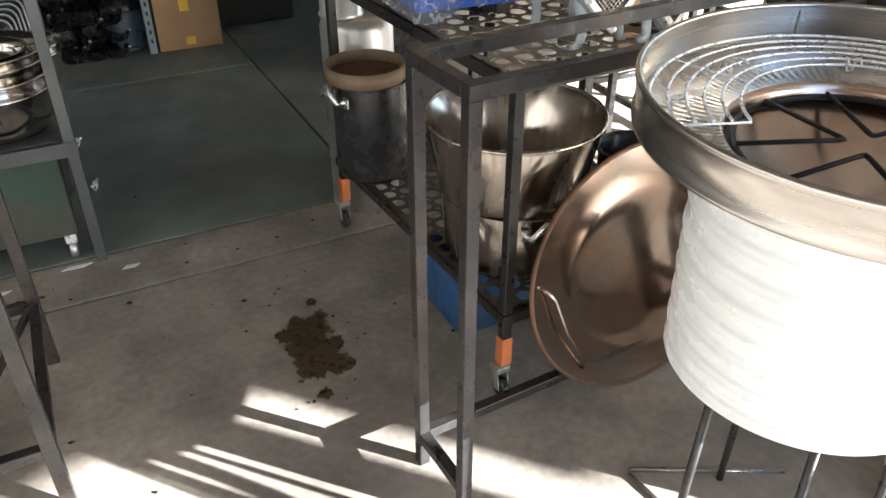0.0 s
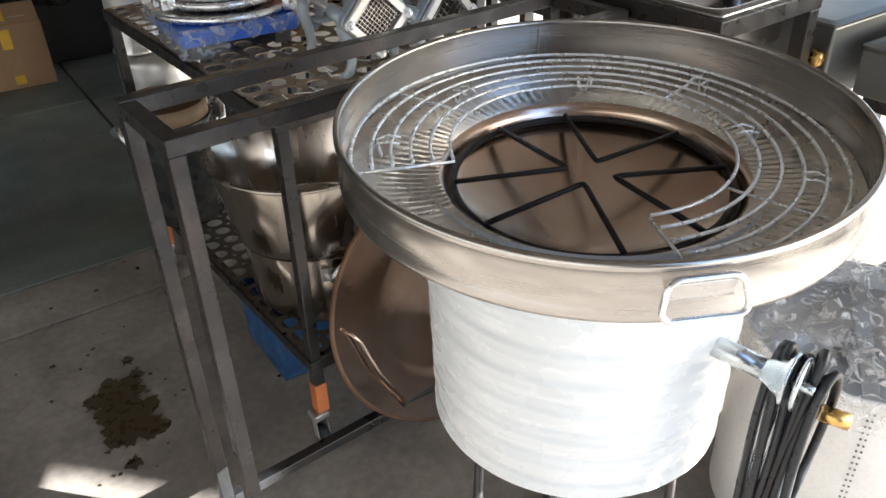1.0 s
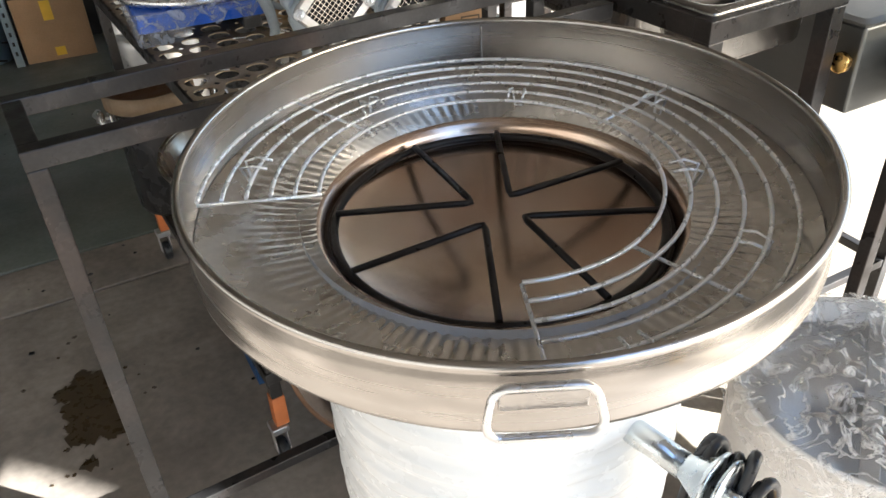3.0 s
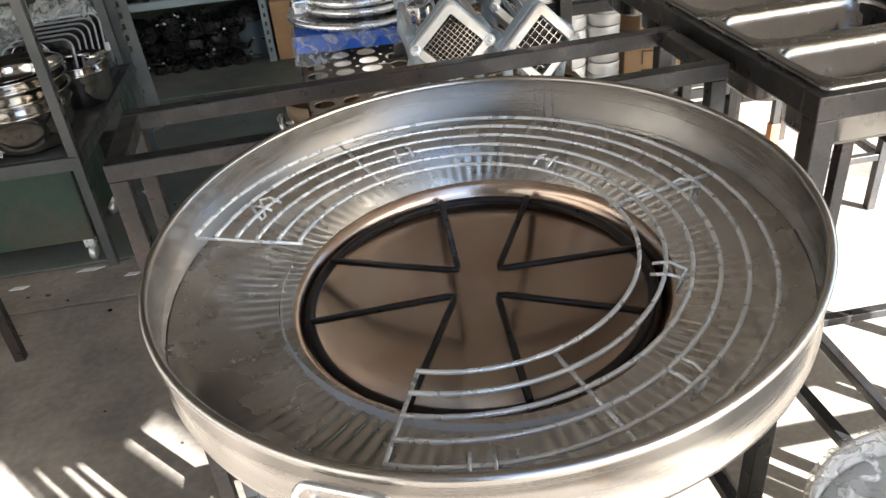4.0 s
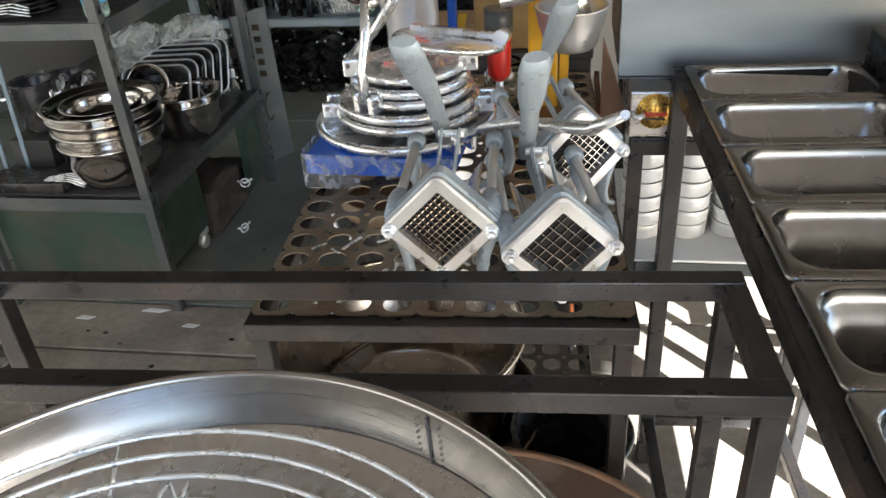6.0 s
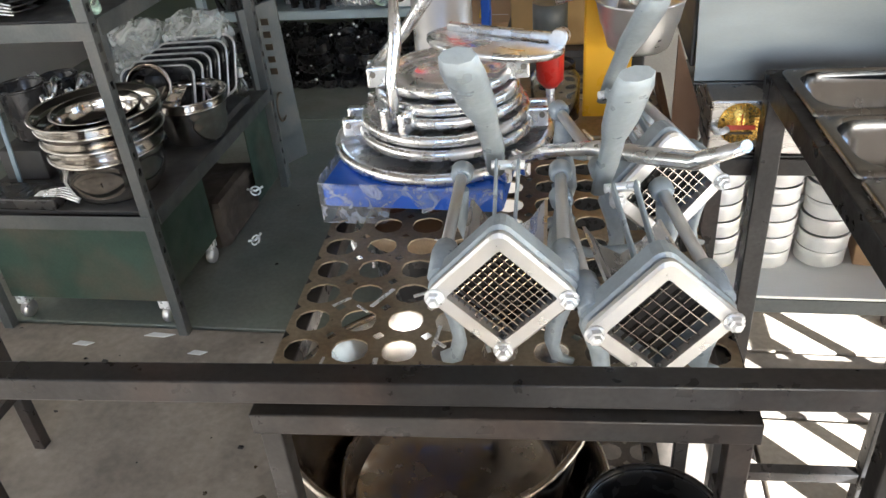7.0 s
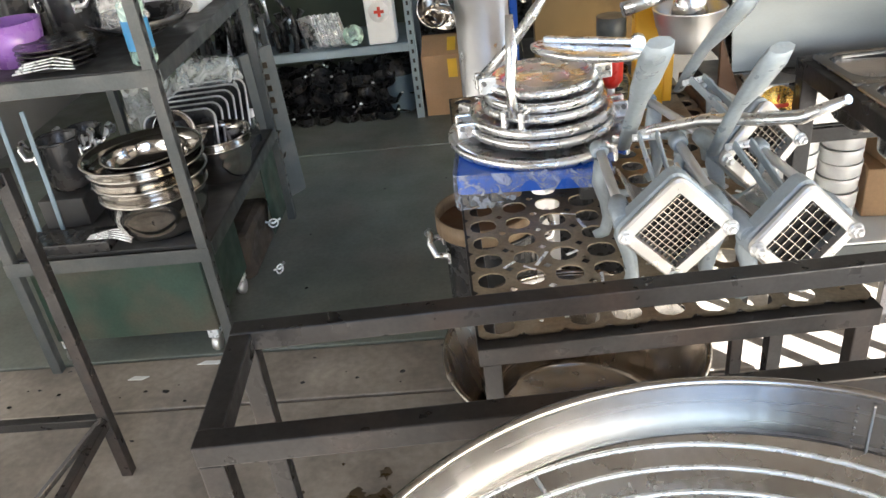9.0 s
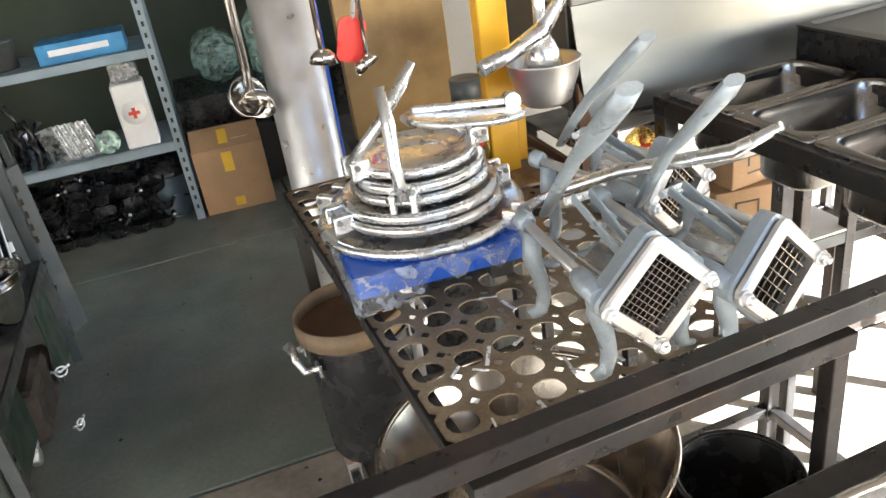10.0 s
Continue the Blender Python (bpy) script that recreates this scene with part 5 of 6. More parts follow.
# ---------------- left-hand rack with bowls and trays ----------------
RX0, RX1, RY0, RY1 = -1.62, -1.01, 1.79, 2.765
lrack = thing("storage_rack", "tall slotted-angle storage rack, full of kitchen ware", "rack")
for x in (RX0, RX1):
    for y in (RY0, RY1):
        p_ = part("post", one(add_bar, (x, y, 0), (x, y, 2.0), 0.032, 0.032), GREYSTEEL, lrack)
        if x == RX1:
            for k in range(28):
                z = 0.1 + k * 0.05
                part("slot", one(add_box, (x + 0.0156, y - 0.006, z), (x + 0.0166, y + 0.006, z + 0.022)), BLACKMESS, p_)
for z, dark in ((0.425, True), (0.975, True), (1.5, True)):
    part("shelf_board", one(add_box, (RX0 - 0.01, RY0 + 0.02, z - 0.012), (RX1 + 0.01, RY1 - 0.02, z), 0.002), DARKSHELF, lrack, "dark shelf board")
    part("shelf_rail", one(add_box, (RX0 - 0.018, RY0 - 0.0185, z - 0.042), (RX1 + 0.018, RY0 - 0.0160, z + 0.004), 0.001), GREYSTEEL, lrack)
    part("shelf_rail", one(add_box, (RX1 + 0.0160, RY0 + 0.02, z - 0.042), (RX1 + 0.0185, RY1 - 0.02, z + 0.004), 0.001), GREYSTEEL, lrack)
part("end_sheet", one(add_box, (RX1 - 0.014, 2.52, 0.06), (RX1 - 0.010, 2.74, 0.41), 0.001), GREENSTEEL, lrack, "green painted end sheet")

trolley = thing("green_trolley", "low green steel trolley on small casters", "trolley", pose(-1.335, 2.02, 0))
part("front_panel", one(add_box, (-0.275, -0.19, 0.09), (0.275, -0.186, 0.372), 0.001), GREENSTEEL, trolley, "scuffed green front panel")
part("box", one(add_box, (-0.273, -0.185, 0.095), (0.273, 0.19, 0.36), 0.003), DARKSHELF, trolley)
for x in (-0.25, 0.25):
    for y in (-0.17, 0.17):
        cst = part("caster", one(add_lathe, [(0.0, -0.012), (0.026, -0.012), (0.03, -0.006), (0.03, 0.006), (0.026, 0.012), (0.0, 0.012)], 18, m=Matrix.Translation((x, y, 0.03)) @ Matrix.Rotation(math.pi / 2, 4, "Y")), ALUDULL, trolley)
        part("fork", one(add_box, (x - 0.018, y - 0.02, 0.058), (x + 0.018, y + 0.02, 0.094), 0.004), CHROME, cst)
part("side_panel", one(add_box, (0.2732, -0.184, 0.095), (0.2772, 0.189, 0.362), 0.001), GREENSTEEL, trolley, "rust-edged green side panel")
sack = B()
add_box(sack, (-1.30, 2.26, 0.0), (-1.05, 2.60, 0.20), 0.03)
bmesh.ops.subdivide_edges(sack, edges=sack.edges[:], cuts=3, use_grid_fill=True)
for v in sack.verts:
    q = noise.noise(v.co * 14)
    v.co += v3((0.014 * q, 0.014 * q, 0.01 * q))
    v.co.z = max(0.0, v.co.z)
solid("brown_bale", sack, BALE, "dusty dark brown bale under the rack", "bale")
for at, rot in (((-1.0, 2.46, 0.14), 0.3), ((-0.97, 2.31, 0.018), 1.1)):
    w_ = thing("wing_nut", "bright steel wing clamp beside the rack", "clamp", Matrix.Translation(at) @ Matrix.Rotation(rot, 4, "Z"), "wing clamps")
    part("ring", one(add_tube, [(0.018 * math.cos(a), 0.0, 0.018 * math.sin(a)) for a in [6.283 * i / 16 for i in range(16)]], 0.0035, 6, True), CHROME, w_)
    part("wing", one(add_tube, [(-0.03, 0, 0.012), (0, 0, 0.0), (0.03, 0, 0.014)], 0.005, 6), CHROME, w_)


def bowl(r, h, m, label, group="nested steel bowls"):
    bm = one(add_lathe, [(0.0, 0.0), (r * 0.55, 0.0), (r * 0.74, h * 0.08), (r * 0.88, h * 0.3), (r * 0.95, h * 0.6), (r * 0.97, h * 0.93), (r * 1.03, h * 0.96), (r * 1.04, h), (r * 0.96, h * 0.985), (r * 0.93, h * 0.6), (r * 0.86, h * 0.31), (r * 0.72, h * 0.11), (r * 0.53, 0.006), (0.0, 0.005)], 56)
    b = solid("steel_bowl", bm, BOWLSTEEL, label, "bowl", group=group)
    b.matrix_world = m
    return b


SHZ = 0.4255
bowl(0.160, 0.15, pose(-1.175, 1.945, SHZ), "mirror-polished steel bowl at the bottom of a nest")
bowl(0.168, 0.13, pose(-1.175, 1.95, SHZ + 0.065), "mirror-polished steel bowl nested in another")
bowl(0.172, 0.12, pose(-1.18, 1.955, SHZ + 0.115), "mirror-polished steel bowl near the top of a nest")
bowl(0.178, 0.105, pose(-1.185, 1.955, SHZ + 0.160), "wide-rimmed polished steel bowl on top of the nest")
bowl(0.125, 0.075, pose(-1.18, 1.955, SHZ + 0.186), "small polished steel bowl inside the top bowl")
bowl(0.120, 0.14, pose(-1.08, 2.30, SHZ), "deep polished steel bowl beside the nest")
bowl(0.125, 0.12, pose(-1.08, 2.30, SHZ + 0.05), "polished steel bowl nested in the deep bowl")
for k, (x, y, z, r, rx) in enumerate(((-1.33, 2.33, 0.13, 0.075, 40), (-1.25, 2.36, 0.20, 0.07, 60), (-1.40, 2.40, 0.10, 0.08, 20))):
    pn = thing("saucepan", "polished small saucepan lying tipped on the shelf", "saucepan", pose(x, y, SHZ + z - 0.04, rx, 10 * k, 30 * k), "tipped saucepans")
    part("shell", one(add_lathe, [(0.0, -0.05), (r * 0.9, -0.05), (r, -0.04), (r, 0.05), (r + 0.004, 0.052), (r - 0.003, 0.05), (r - 0.003, -0.038), (0.0, -0.046)], 36), BOWLSTEEL, pn)
    part("handle", one(add_tube, [(r, 0, 0.035), (r + 0.06, 0, 0.05), (r + 0.13, 0, 0.055)], [0.006, 0.008, 0.009], 8, flat=0.6), BOWLSTEEL, pn)
solid("saucepan_block", one(add_box, (-1.48, 2.24, SHZ), (-1.2, 2.5, SHZ + 0.04), 0.004), DARKSHELF, "dark tray under the tipped saucepans", "tray")


def roasting_tray(m):
    bm = B()
    loops = []
    for w, d, r, z in ((0.20, 0.155, 0.03, 0.0), (0.235, 0.19, 0.035, 0.030), (0.252, 0.207, 0.036, 0.031), (0.252, 0.207, 0.036, 0.028), (0.237, 0.192, 0.035, 0.027), (0.196, 0.151, 0.03, -0.003)):
        loops.append([(x, y, z) for x, y in rounded(w, d, r, 5)])
    add_loops(bm, [loops[2], loops[1], loops[0]], cap_last=True)
    tr_ = thing("roasting_tray", "dark rounded roasting tray with bright rim standing in a row", "tray", m, "row of roasting trays")
    part("pan_body", bm, BLACKPOT, tr_)
    part("rim", one(add_tube, [(x, y, 0.031) for x, y in rounded(0.254, 0.209, 0.037, 6)], 0.004, 6, True), ALUDULL, tr_, "bright rolled rim")
    return tr_


for k in range(6):
    roasting_tray(pose(-1.22 + 0.012 * k, 2.38 + 0.045 * k, SHZ + 0.115 + 0.006 * k, 62, 0, 6))
tagged(part("tray_block", one(add_box, (-1.3, 2.3, SHZ), (-1.03, 2.64, SHZ + 0.025), 0.003), DARKSHELF), "dark board under the row of trays", "board")
bottle = thing("spray_cap", "small white-capped bottle on the shelf edge", "bottle", pose(-1.035, 2.62, SHZ + 0.001))
part("body", one(add_lathe, [(0.0, 0.0), (0.018, 0.0), (0.02, 0.004), (0.02, 0.07), (0.009, 0.09), (0.009, 0.10), (0.0, 0.10)], 20), GLASS, bottle)
part("cap", one(add_lathe, [(0.012, 0.10), (0.012, 0.13), (0.0, 0.131)], 16), PAPER, bottle, "white cap")


def film_bag(m, sx, sy, sz, seed, label, material=None):
    bm = B()
    bmesh.ops.create_icosphere(bm, subdivisions=4, radius=1.0)
    for v in bm.verts:
        d = v.co.copy()
        q = noise.noise(d * 1.6 + v3((seed, 0, 0))) * 0.22 + noise.noise(d * 4 + v3((seed, 3, 0))) * 0.10 + abs(noise.noise(d * 9 + v3((0, seed, 0)))) * 0.06
        e = v3((math.copysign(abs(d.x) ** 0.6, d.x), math.copysign(abs(d.y) ** 0.6, d.y), math.copysign(abs(d.z) ** 0.6, d.z))) * (1 + q)
        v.co = v3((e.x * sx, e.y * sy, max(0.0, e.z * sz + sz)))
    for f_ in bm.faces:
        f_.smooth = True
    ob = solid("film_bag", bm, material or CLEAR, label, "plastic bag", group="bags on the rack")
    ob.matrix_world = m
    return ob


for k, (x, y, z, a, b, c) in enumerate(((-1.17, 2.665, SHZ, 0.125, 0.055, 0.165), (-1.42, 2.66, SHZ, 0.115, 0.06, 0.15))):
    film_bag(pose(x, y, z + 0.001), a, b, c, k * 3.1, "bulky clear plastic bag of pale goods on the shelf", BAGFILM)
    solid("white_packet", one(add_box, (x - a * 0.6, y - b * 0.5, z + 0.002), (x + a * 0.5, y + b * 0.5, z + c * 1.1), 0.012), PALEGOODS, "pale grey-green packet inside a clear bag", "packet", group="packets on the rack")
strainer = thing("wire_strainer", "round wire mesh strainer standing behind the bowls", "strainer", pose(-1.345, 2.17, SHZ + 0.118, 70, 0, 20))
part("hoop", one(add_tube, [(0.085 * math.cos(6.28318 * i / 40), 0.085 * math.sin(6.28318 * i / 40), 0.0) for i in range(40)], 0.004, 6, True), BOWLSTEEL, strainer)
for k in range(9):
    a = radians(20 * k)
    part("mesh_wire", one(add_tube, [(0.085 * math.cos(q) * math.cos(a), 0.085 * math.cos(q) * math.sin(a), -0.06 * math.sin(q)) for q in [math.pi * i / 14 for i in range(15)]], 0.0012, 5), BOWLSTEEL, strainer)
for k in range(1, 5):
    q = math.pi / 2 * k / 5
    part("mesh_wire", one(add_tube, [(0.085 * math.cos(q) * math.cos(6.28318 * i / 32), 0.085 * math.cos(q) * math.sin(6.28318 * i / 32), -0.06 * math.sin(q)) for i in range(32)], 0.0012, 5, True), BOWLSTEEL, strainer)
blk = thing("black_tray", "black tray with a bundle of steel forks", "tray", pose(-1.44, 1.86, SHZ))
part("tray", one(add_box, (-0.15, -0.05, 0.0), (0.13, 0.06, 0.035), 0.004), BLACKPOT, blk)
for k in range(5):
    forks = part("fork", one(add_tube, [(0.06, -0.03 + 0.006 * k, 0.038), (0.14, -0.025 + 0.006 * k, 0.034 + 0.004 * k), (0.19, -0.02 + 0.007 * k, 0.012 + 0.006 * k)], [0.003, 0.003, 0.006], 6, flat=0.5), CHROME, blk)
solid("dark_carton", one(add_box, (-1.60, 2.0, SHZ), (-1.45, 2.22, SHZ + 0.10), 0.004), DARKSHELF, "low dark carton on the shelf", "carton")
for k in range(2):
    solid("upright_strip", one(add_bar, (-1.585 + 0.06 * k, 1.93 + 0.03 * k, SHZ + 0.001), (-1.60 + 0.06 * k, 1.98 + 0.03 * k, SHZ + 0.40), 0.014, 0.010), BLUEGREYPLASTIC, "narrow grey strip standing on the rack", "strip", group="upright strips")

# upper shelf
UZ = 0.976
for k in range(5):
    pl = solid("flat_plate", one(add_lathe, [(0.0, 0.0), (0.06, 0.0), (0.105, 0.010), (0.108, 0.012), (0.104, 0.013), (0.06, 0.004), (0.0, 0.004)], 40), BLACKPOT, "dark plate in a stack on the upper shelf", "plate", group="stacked plates")
    pl.location = (-1.32, 1.93, UZ + 0.0135 * k)
for k in range(4):
    fk = solid("fork", one(add_tube, [(-1.40 + 0.012 * k, 1.815, UZ + 0.014 + 0.008 * k), (-1.30 + 0.01 * k, 1.82, UZ + 0.022 + 0.009 * k), (-1.23, 1.825, UZ + 0.012 + 0.008 * k)], [0.007, 0.003, 0.004], 6, flat=0.5), CHROME, "steel fork in a bundle on the shelf edge", "fork", group="forks")
pl = solid("black_wok", one(add_lathe, [(0.0, 0.0), (0.07, 0.006), (0.13, 0.03), (0.16, 0.06), (0.163, 0.06), (0.13, 0.027), (0.07, 0.003), (0.0, -0.002)], 48), BLACKPOT, "shallow black pan on the upper shelf", "pan")
pl.location = (-1.17, 2.2, UZ + 0.004)
bt = thing("water_bottle", "clear bottle with teal label on the rack", "bottle", pose(-1.045, 1.86, UZ))
part("body", one(add_lathe, [(0.0, 0.0), (0.032, 0.0), (0.035, 0.006), (0.035, 0.16), (0.014, 0.20), (0.014, 0.23), (0.0, 0.23)], 28), GREENGLASS, bt)
part("label_band", one(add_lathe, [(0.0356, 0.04), (0.0356, 0.12)], 28), BLUELABEL, bt, "teal paper label")
bk = thing("glass_rack", "purple plastic rack on the upper shelf", "rack", pose(-1.47, 2.0, UZ))
part("tub", one(add_lathe, [(0.0, 0.0), (0.07, 0.0), (0.085, 0.12), (0.088, 0.12), (0.07, 0.004), (0.0, 0.006)], 32), PURPLE, bk)
solid("white_box", one(add_box, (-1.25, 2.42, UZ + 0.001), (-1.06, 2.60, UZ + 0.15), 0.006), PAPER, "plain white box on the upper shelf", "box")
solid("white_box", one(add_box, (-1.5, 2.35, UZ + 0.001), (-1.3, 2.60, UZ + 0.2), 0.006), PAPER, "larger white box on the upper shelf", "box")
film_bag(pose(-1.14, 2.02, UZ + 0.066), 0.06, 0.05, 0.05, 9.0, "small clear bag in the black pan")
bp_ = thing("framed_sign", "dull framed sign leaning behind the rack", "sign")
part("board", one(add_bar, (-1.045, 2.95, 0.02), (-1.06, 2.93, 0.70), 0.02, 0.17, 0.002), GREYSTEEL, bp_)
part("frame", one(add_bar, (-1.025, 2.84, 0.0), (-1.04, 2.82, 0.80), 0.022, 0.022), GREYSTEEL, bp_)
part("frame", one(add_bar, (-1.025, 3.06, 0.0), (-1.04, 3.06, 0.80), 0.022, 0.022), GREYSTEEL, bp_)
for k in range(5):
    part("printed_mark", one(add_bar, (-1.032, 2.93, 0.42 + 0.05 * k), (-1.0325, 2.93, 0.445 + 0.05 * k), 0.002, 0.03, 0), DARKINK, bp_)
part("printed_ring", one(add_tube, [(-1.031 - 0.0002 * 0, 2.93 + 0.045 * math.cos(a), 0.28 + 0.06 * math.sin(a)) for a in [6.283 * i / 24 for i in range(24)]], 0.004, 6, True), DARKINK, bp_)

# ---------------- near iron stand at the left edge ----------------
ls = thing("low_rack", "worn bare-iron rack standing by the aisle", "stand")
for x, y in ((-1.195, 1.305), (-1.195, 0.74), (-1.75, 1.305), (-1.75, 0.74)):
    part("post", one(add_bar, (x, y, 0), (x, y, 0.92), 0.03), IRON, ls)
for z in (0.195, 0.905):
    for a, b in (((-1.195, 0.757, z), (-1.195, 1.288, z)), ((-1.75, 0.757, z), (-1.75, 1.288, z)), ((-1.735, 1.305, z), (-1.21, 1.305, z)), ((-1.735, 0.74, z), (-1.21, 0.74, z))):
        part("rail", one(add_bar, a, b, 0.026), IRON, ls)
part("brace", one(add_bar, (-1.195, 1.29, 0.21), (-1.45, 0.95, 0.02), 0.016), IRON, ls)

# ---------------- far shelving, carton and bottles ----------------
far = thing("far_shelving", "blue-grey slotted steel shelving with crowded shelves", "shelving")
FX0, FX1, FY0, FY1 = -1.75, -0.49, 3.86, 4.32
for x in (FX0, FX1):
    for y in (FY0, FY1):
        p_ = part("post", one(add_bar, (x, y, 0), (x, y, 1.9), 0.04), BLUEGREY, far)
        if x == FX1 and y == FY0:
            for k in range(34):
                part("slot", one(add_box, (x - 0.006, y - 0.0212, 0.06 + k * 0.05), (x + 0.006, y - 0.0202, 0.082 + k * 0.05)), BLACKMESS, p_)
for z in (0.41, 0.86, 1.32, 1.78):
    part("shelf_board", one(add_box, (FX0 + 0.02, FY0 + 0.022, z - 0.012), (FX1 - 0.02, FY1, z), 0.002), BLUEGREY, far)
    part("shelf_edge", one(add_box, (FX0 + 0.021, FY0 - 0.02, z - 0.035), (FX1 - 0.021, FY0 - 0.016, z + 0.004), 0.001), BLUEGREY, far)


def black_pan(m):
    t_ = thing("black_pan", "small black cast pan heaped under the shelving", "pan", m, "heap of black pans")
    part("shell", one(add_lathe, [(0.0, 0.0), (0.05, 0.0), (0.065, 0.012), (0.07, 0.05), (0.072, 0.052), (0.066, 0.05), (0.06, 0.014), (0.0, 0.008)], 20), BLACKMESS, t_)
    part("handle", one(add_tube, [(0.066, 0, 0.044), (0.11, 0, 0.055), (0.16, 0, 0.056)], [0.006, 0.008, 0.009], 6, flat=0.6), BLACKMESS, t_)
    part("rivet", one(add_lathe, [(0.0, 0.062), (0.008, 0.06), (0.009, 0.052), (0.0, 0.05)], 8, (0.082, 0, 0)), CHROME, t_, "bright rivet")
    return t_


bp0 = black_pan(pose(-1.6, 3.92, 0))
for i in range(9):
    for j in range(3):
        for k in range(3):
            if i + j + k:
                copy_thing(bp0, pose(-1.6 + 0.115 * i + random.uniform(-0.02, 0.02), 3.90 + 0.13 * j, 0.095 * k + 0.001, random.uniform(-28, 28) if k else 0, random.uniform(-28, 28) if k else 0, random.uniform(0, 360)))
bucket = thing("grey_bucket", "blue-grey plastic bucket with a black liner", "bucket", pose(-0.60, 4.02, 0))
part("shell", one(add_lathe, [(0.0, 0.0), (0.075, 0.0), (0.08, 0.005), (0.098, 0.24), (0.104, 0.242), (0.104, 0.25), (0.095, 0.25), (0.077, 0.01), (0.0, 0.008)], 32), BLUEGREYPLASTIC, bucket)
part("liner", one(add_lathe, [(0.106, 0.22), (0.107, 0.252), (0.092, 0.262), (0.085, 0.31), (0.05, 0.30), (0.0, 0.29)], 24), BLACKMESS, bucket, "black bag liner")
carton(pose(-0.275, 3.97, 0, 0, 0, -3), 0.345, 0.25, 0.33, "brown cardboard carton with yellow tape, half open", ((-0.01, 0.26, 0.05, 0.10), (0.0, 0.045, 0.05, 0.045)), True)
can = thing("white_canister", "white metal canister with a red cross label", "canister", pose(-0.645, 3.95, 0.4105))
part("body", one(add_box, (-0.075, -0.06, 0.0), (0.075, 0.06, 0.31), 0.008), PAPER, can)
part("label_disc", one(add_lathe, [(0.0, 0.0), (0.055, 0.0), (0.055, 0.001), (0.0, 0.001)], 32, m=Matrix.Translation((0, -0.0605, 0.17)) @ Matrix.Rotation(math.pi / 2, 4, "X")), SHEETWHITE, can)
part("cross", one(add_box, (-0.026, -0.0642, 0.162), (0.026, -0.0625, 0.178)), REDINK, can)
part("cross", one(add_box, (-0.008, -0.0646, 0.144), (0.008, -0.0628, 0.196)), REDINK, can)
part("bag", one(add_box, (-0.06, -0.05, 0.311), (0.07, 0.05, 0.40), 0.015), CLEAR, can, "clear bag on top")
for k in range(6):
    ga_ = solid("steel_grater", one(add_bar, (-1.02 + 0.03 * k, 3.93, 0.412), (-1.06 + 0.03 * k, 3.95, 0.58), 0.006, 0.10, 0.002), ALU, "flat steel grater leaning on the shelf", "grater", group="steel graters")
solid("glass_disc", one(add_lathe, [(0.0, 0.0), (0.055, 0.0), (0.055, 0.01), (0.0, 0.012)], 32, m=Matrix.Translation((-0.80, 3.91, 0.468)) @ Matrix.Rotation(radians(75), 4, "X")), GREENGLASS, "round glass lid leaning on the shelf", "lid")
for k in range(46):
    x, y, z = random.uniform(-1.72, -1.08), random.uniform(3.90, 4.2), 0.412
    hgt = random.uniform(0.08, 0.30)
    m_ = random.choice((BLACKMESS, BLACKMESS, CHROME, GREYSTEEL, BLACKPOT))
    ob_ = solid("utensil", one(add_tube, [(0, 0, 0), (random.uniform(-0.02, 0.02), random.uniform(-0.02, 0.02), hgt * 0.7), (random.uniform(-0.04, 0.04), 0, hgt)], [0.02, 0.008, 0.022], 8), m_, "upright kitchen utensil crowded on the shelf", "utensil", group="utensils on the far shelf")
    ob_.location = (x, y, z)
bx = thing("blue_carton", "flat blue and white printed carton", "carton", pose(-0.78, 4.02, 0.8605))
part("body", one(add_box, (-0.19, -0.10, 0.0), (0.19, 0.10, 0.09), 0.004), BLUELABEL, bx)
part("printed_band", one(add_box, (-0.14, -0.1018, 0.035), (0.12, -0.1003, 0.062)), PAPER, bx, "white printed band")
for k in range(7):
    ob_ = solid("storage_tub", one(add_lathe, [(0.0, 0.0), (0.07, 0.0), (0.08, 0.12), (0.084, 0.12), (0.084, 0.13), (0.0, 0.135)], 24), random.choice((SHEETWHITE, GREYSTEEL, BLUEGREYPLASTIC)), "lidded plastic tub on the far shelving", "tub", group="tubs on the far shelving")
    ob_.location = (-1.65 + 0.17 * (k % 4), 4.05, 0.8605 if k < 4 else 1.3205)
demi = thing("glass_bottle", "big greenish glass bottle lying on a dark ledge", "bottle", pose(-0.20, 4.45, 0.66))
part("body", one(add_lathe, [(0.0, -0.20), (0.10, -0.20), (0.13, -0.17), (0.13, 0.10), (0.09, 0.16), (0.035, 0.20), (0.035, 0.26), (0.0, 0.26)], 40, m=Matrix.Rotation(math.pi / 2, 4, "X")), GREENGLASS, demi)
part("base_ring", one(add_tube, [(0.10 * math.cos(a), 0.185, 0.10 * math.sin(a)) for a in [6.283 * i / 32 for i in range(32)]], 0.008, 8, True), GREENGLASS, demi)
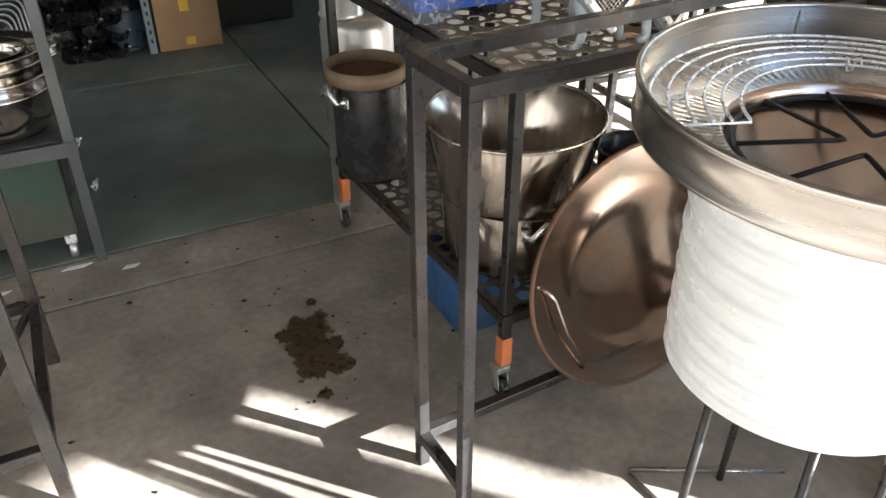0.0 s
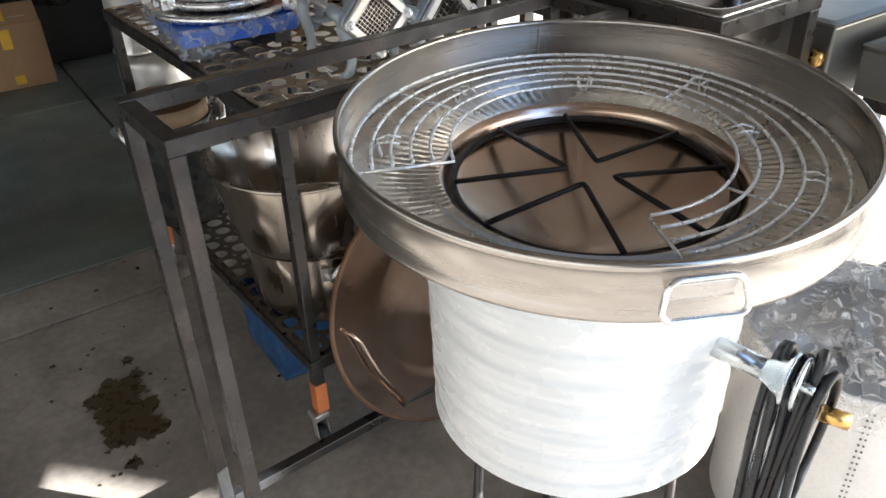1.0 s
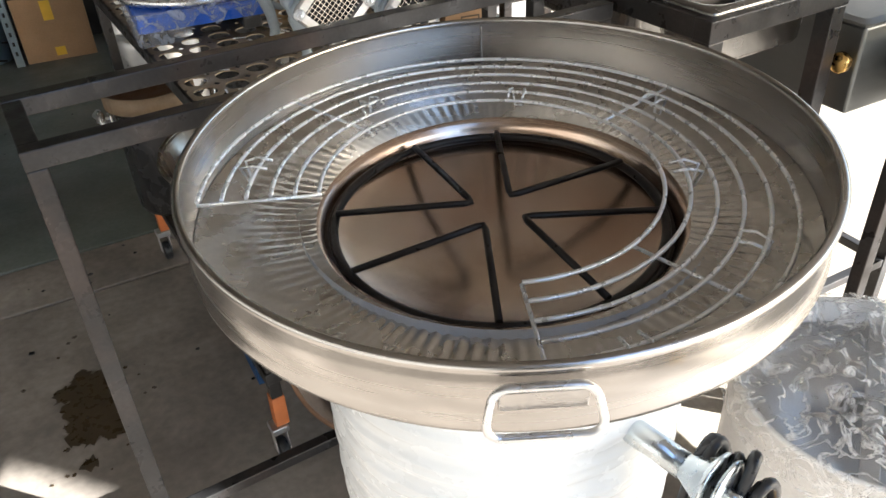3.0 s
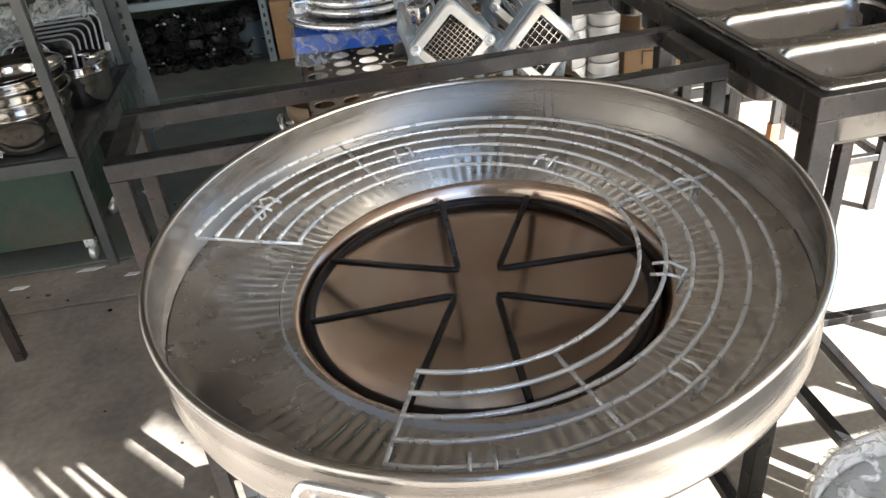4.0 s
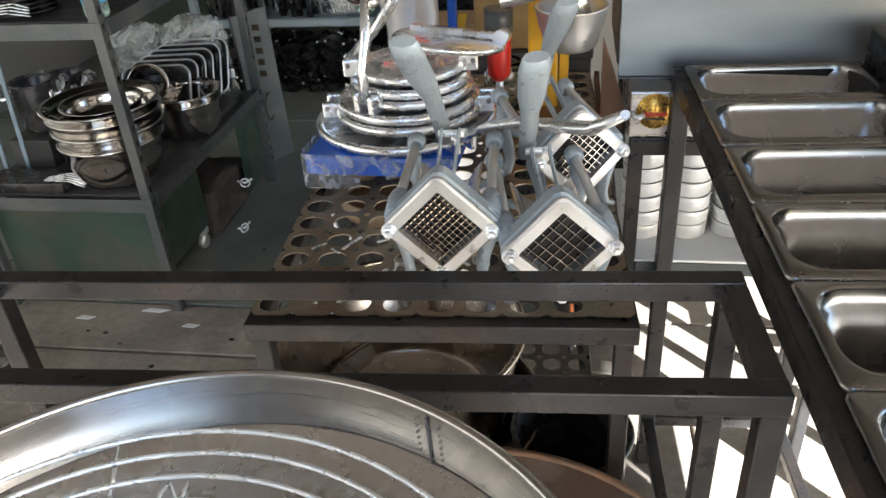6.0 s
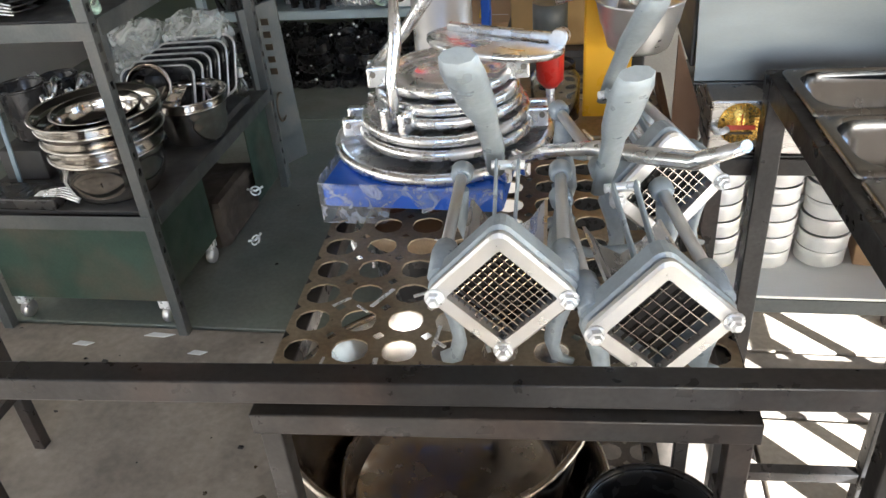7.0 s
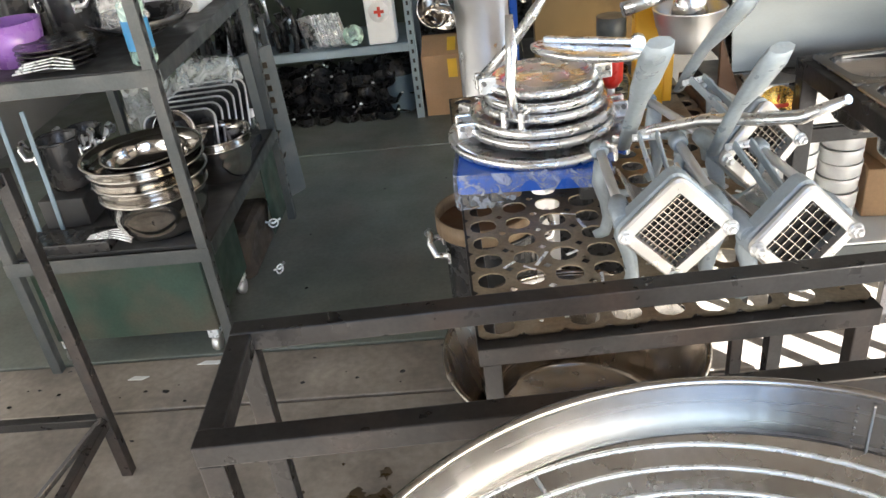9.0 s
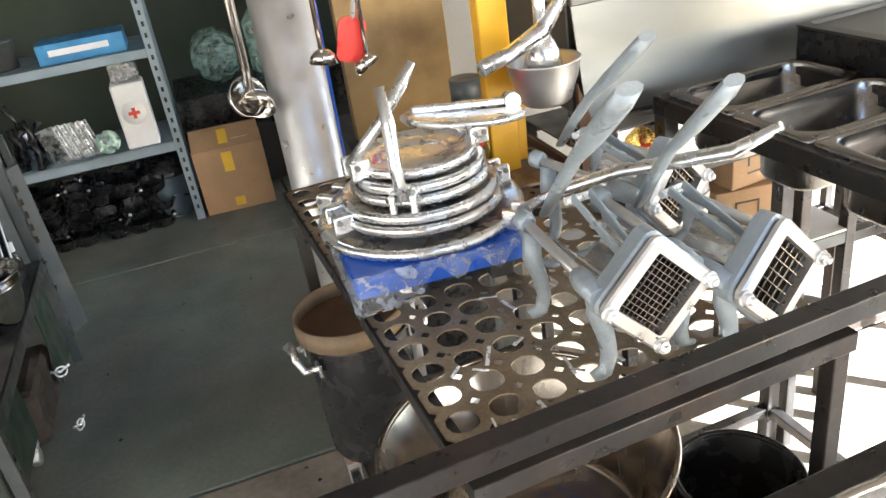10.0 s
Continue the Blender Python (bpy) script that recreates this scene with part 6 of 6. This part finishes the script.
bl = thing("glass_bottle", "big greenish glass bottle standing on a dark ledge", "bottle", pose(0.10, 4.4, 0.53))
part("body", one(add_lathe, [(0.0, 0.0), (0.11, 0.0), (0.13, 0.02), (0.13, 0.08), (0.125, 0.09), (0.13, 0.10), (0.13, 0.18), (0.125, 0.19), (0.13, 0.20), (0.13, 0.28), (0.05, 0.38), (0.035, 0.44), (0.0, 0.44)], 40), GREENGLASS, bl)
ledge = thing("dark_ledge", "dark cloth-covered ledge at the back", "ledge")
part("body", one(add_box, (-0.455, 4.155, 0.0), (0.415, 4.695, 0.516), 0.01), DARKSHELF, ledge)
part("top", one(add_box, (-0.46, 4.14, 0.5165), (0.42, 4.70, 0.528), 0.003), BLACKMESS, ledge)
cloth = B()
add_rows = [[cloth.verts.new((-0.46 + 0.011 * i, 4.136 + 0.010 * math.sin(i * 0.62 + 0.4 * math.sin(i * 0.23)) * (0.2 + 0.2 * j), 0.524 - 0.05 * j - (0.012 * math.sin(i * 0.31) if j == 4 else 0))) for i in range(81)] for j in range(5)]
for lo_row, hi_row in zip(add_rows, add_rows[1:]):
    for i in range(80):
        cloth.faces.new((lo_row[i], lo_row[i + 1], hi_row[i + 1], hi_row[i])).smooth = True
part("cloth", cloth, BLACKMESS, ledge, "dark cloth hanging in folds")

# dark pots crowding the rack
pot("cook_pot", 0.068, 0.17, pose(-1.525, 2.11, SHZ + 0.1005), BLACKPOT, "dark enamelled cook pot on a low carton", "dark cook pots", 1.05, (200, 20))
pot("cook_pot", 0.058, 0.22, pose(-1.55, 2.33, SHZ + 0.0005), BLACKPOT, "tall dark cook pot on the rack", "dark cook pots", 1.03, (180, 0))
pot("cook_pot", 0.075, 0.16, pose(-1.36, 2.17, UZ + 0.0005), BLACKPOT, "dark enamelled cook pot on the upper shelf", "dark cook pots", 1.05, (160, 340))
pot("cook_pot", 0.066, 0.2, pose(-1.545, 2.2, UZ + 0.0005), BLACKPOT, "tall dark cook pot on the upper shelf", "dark cook pots", 1.04, (200, 20))
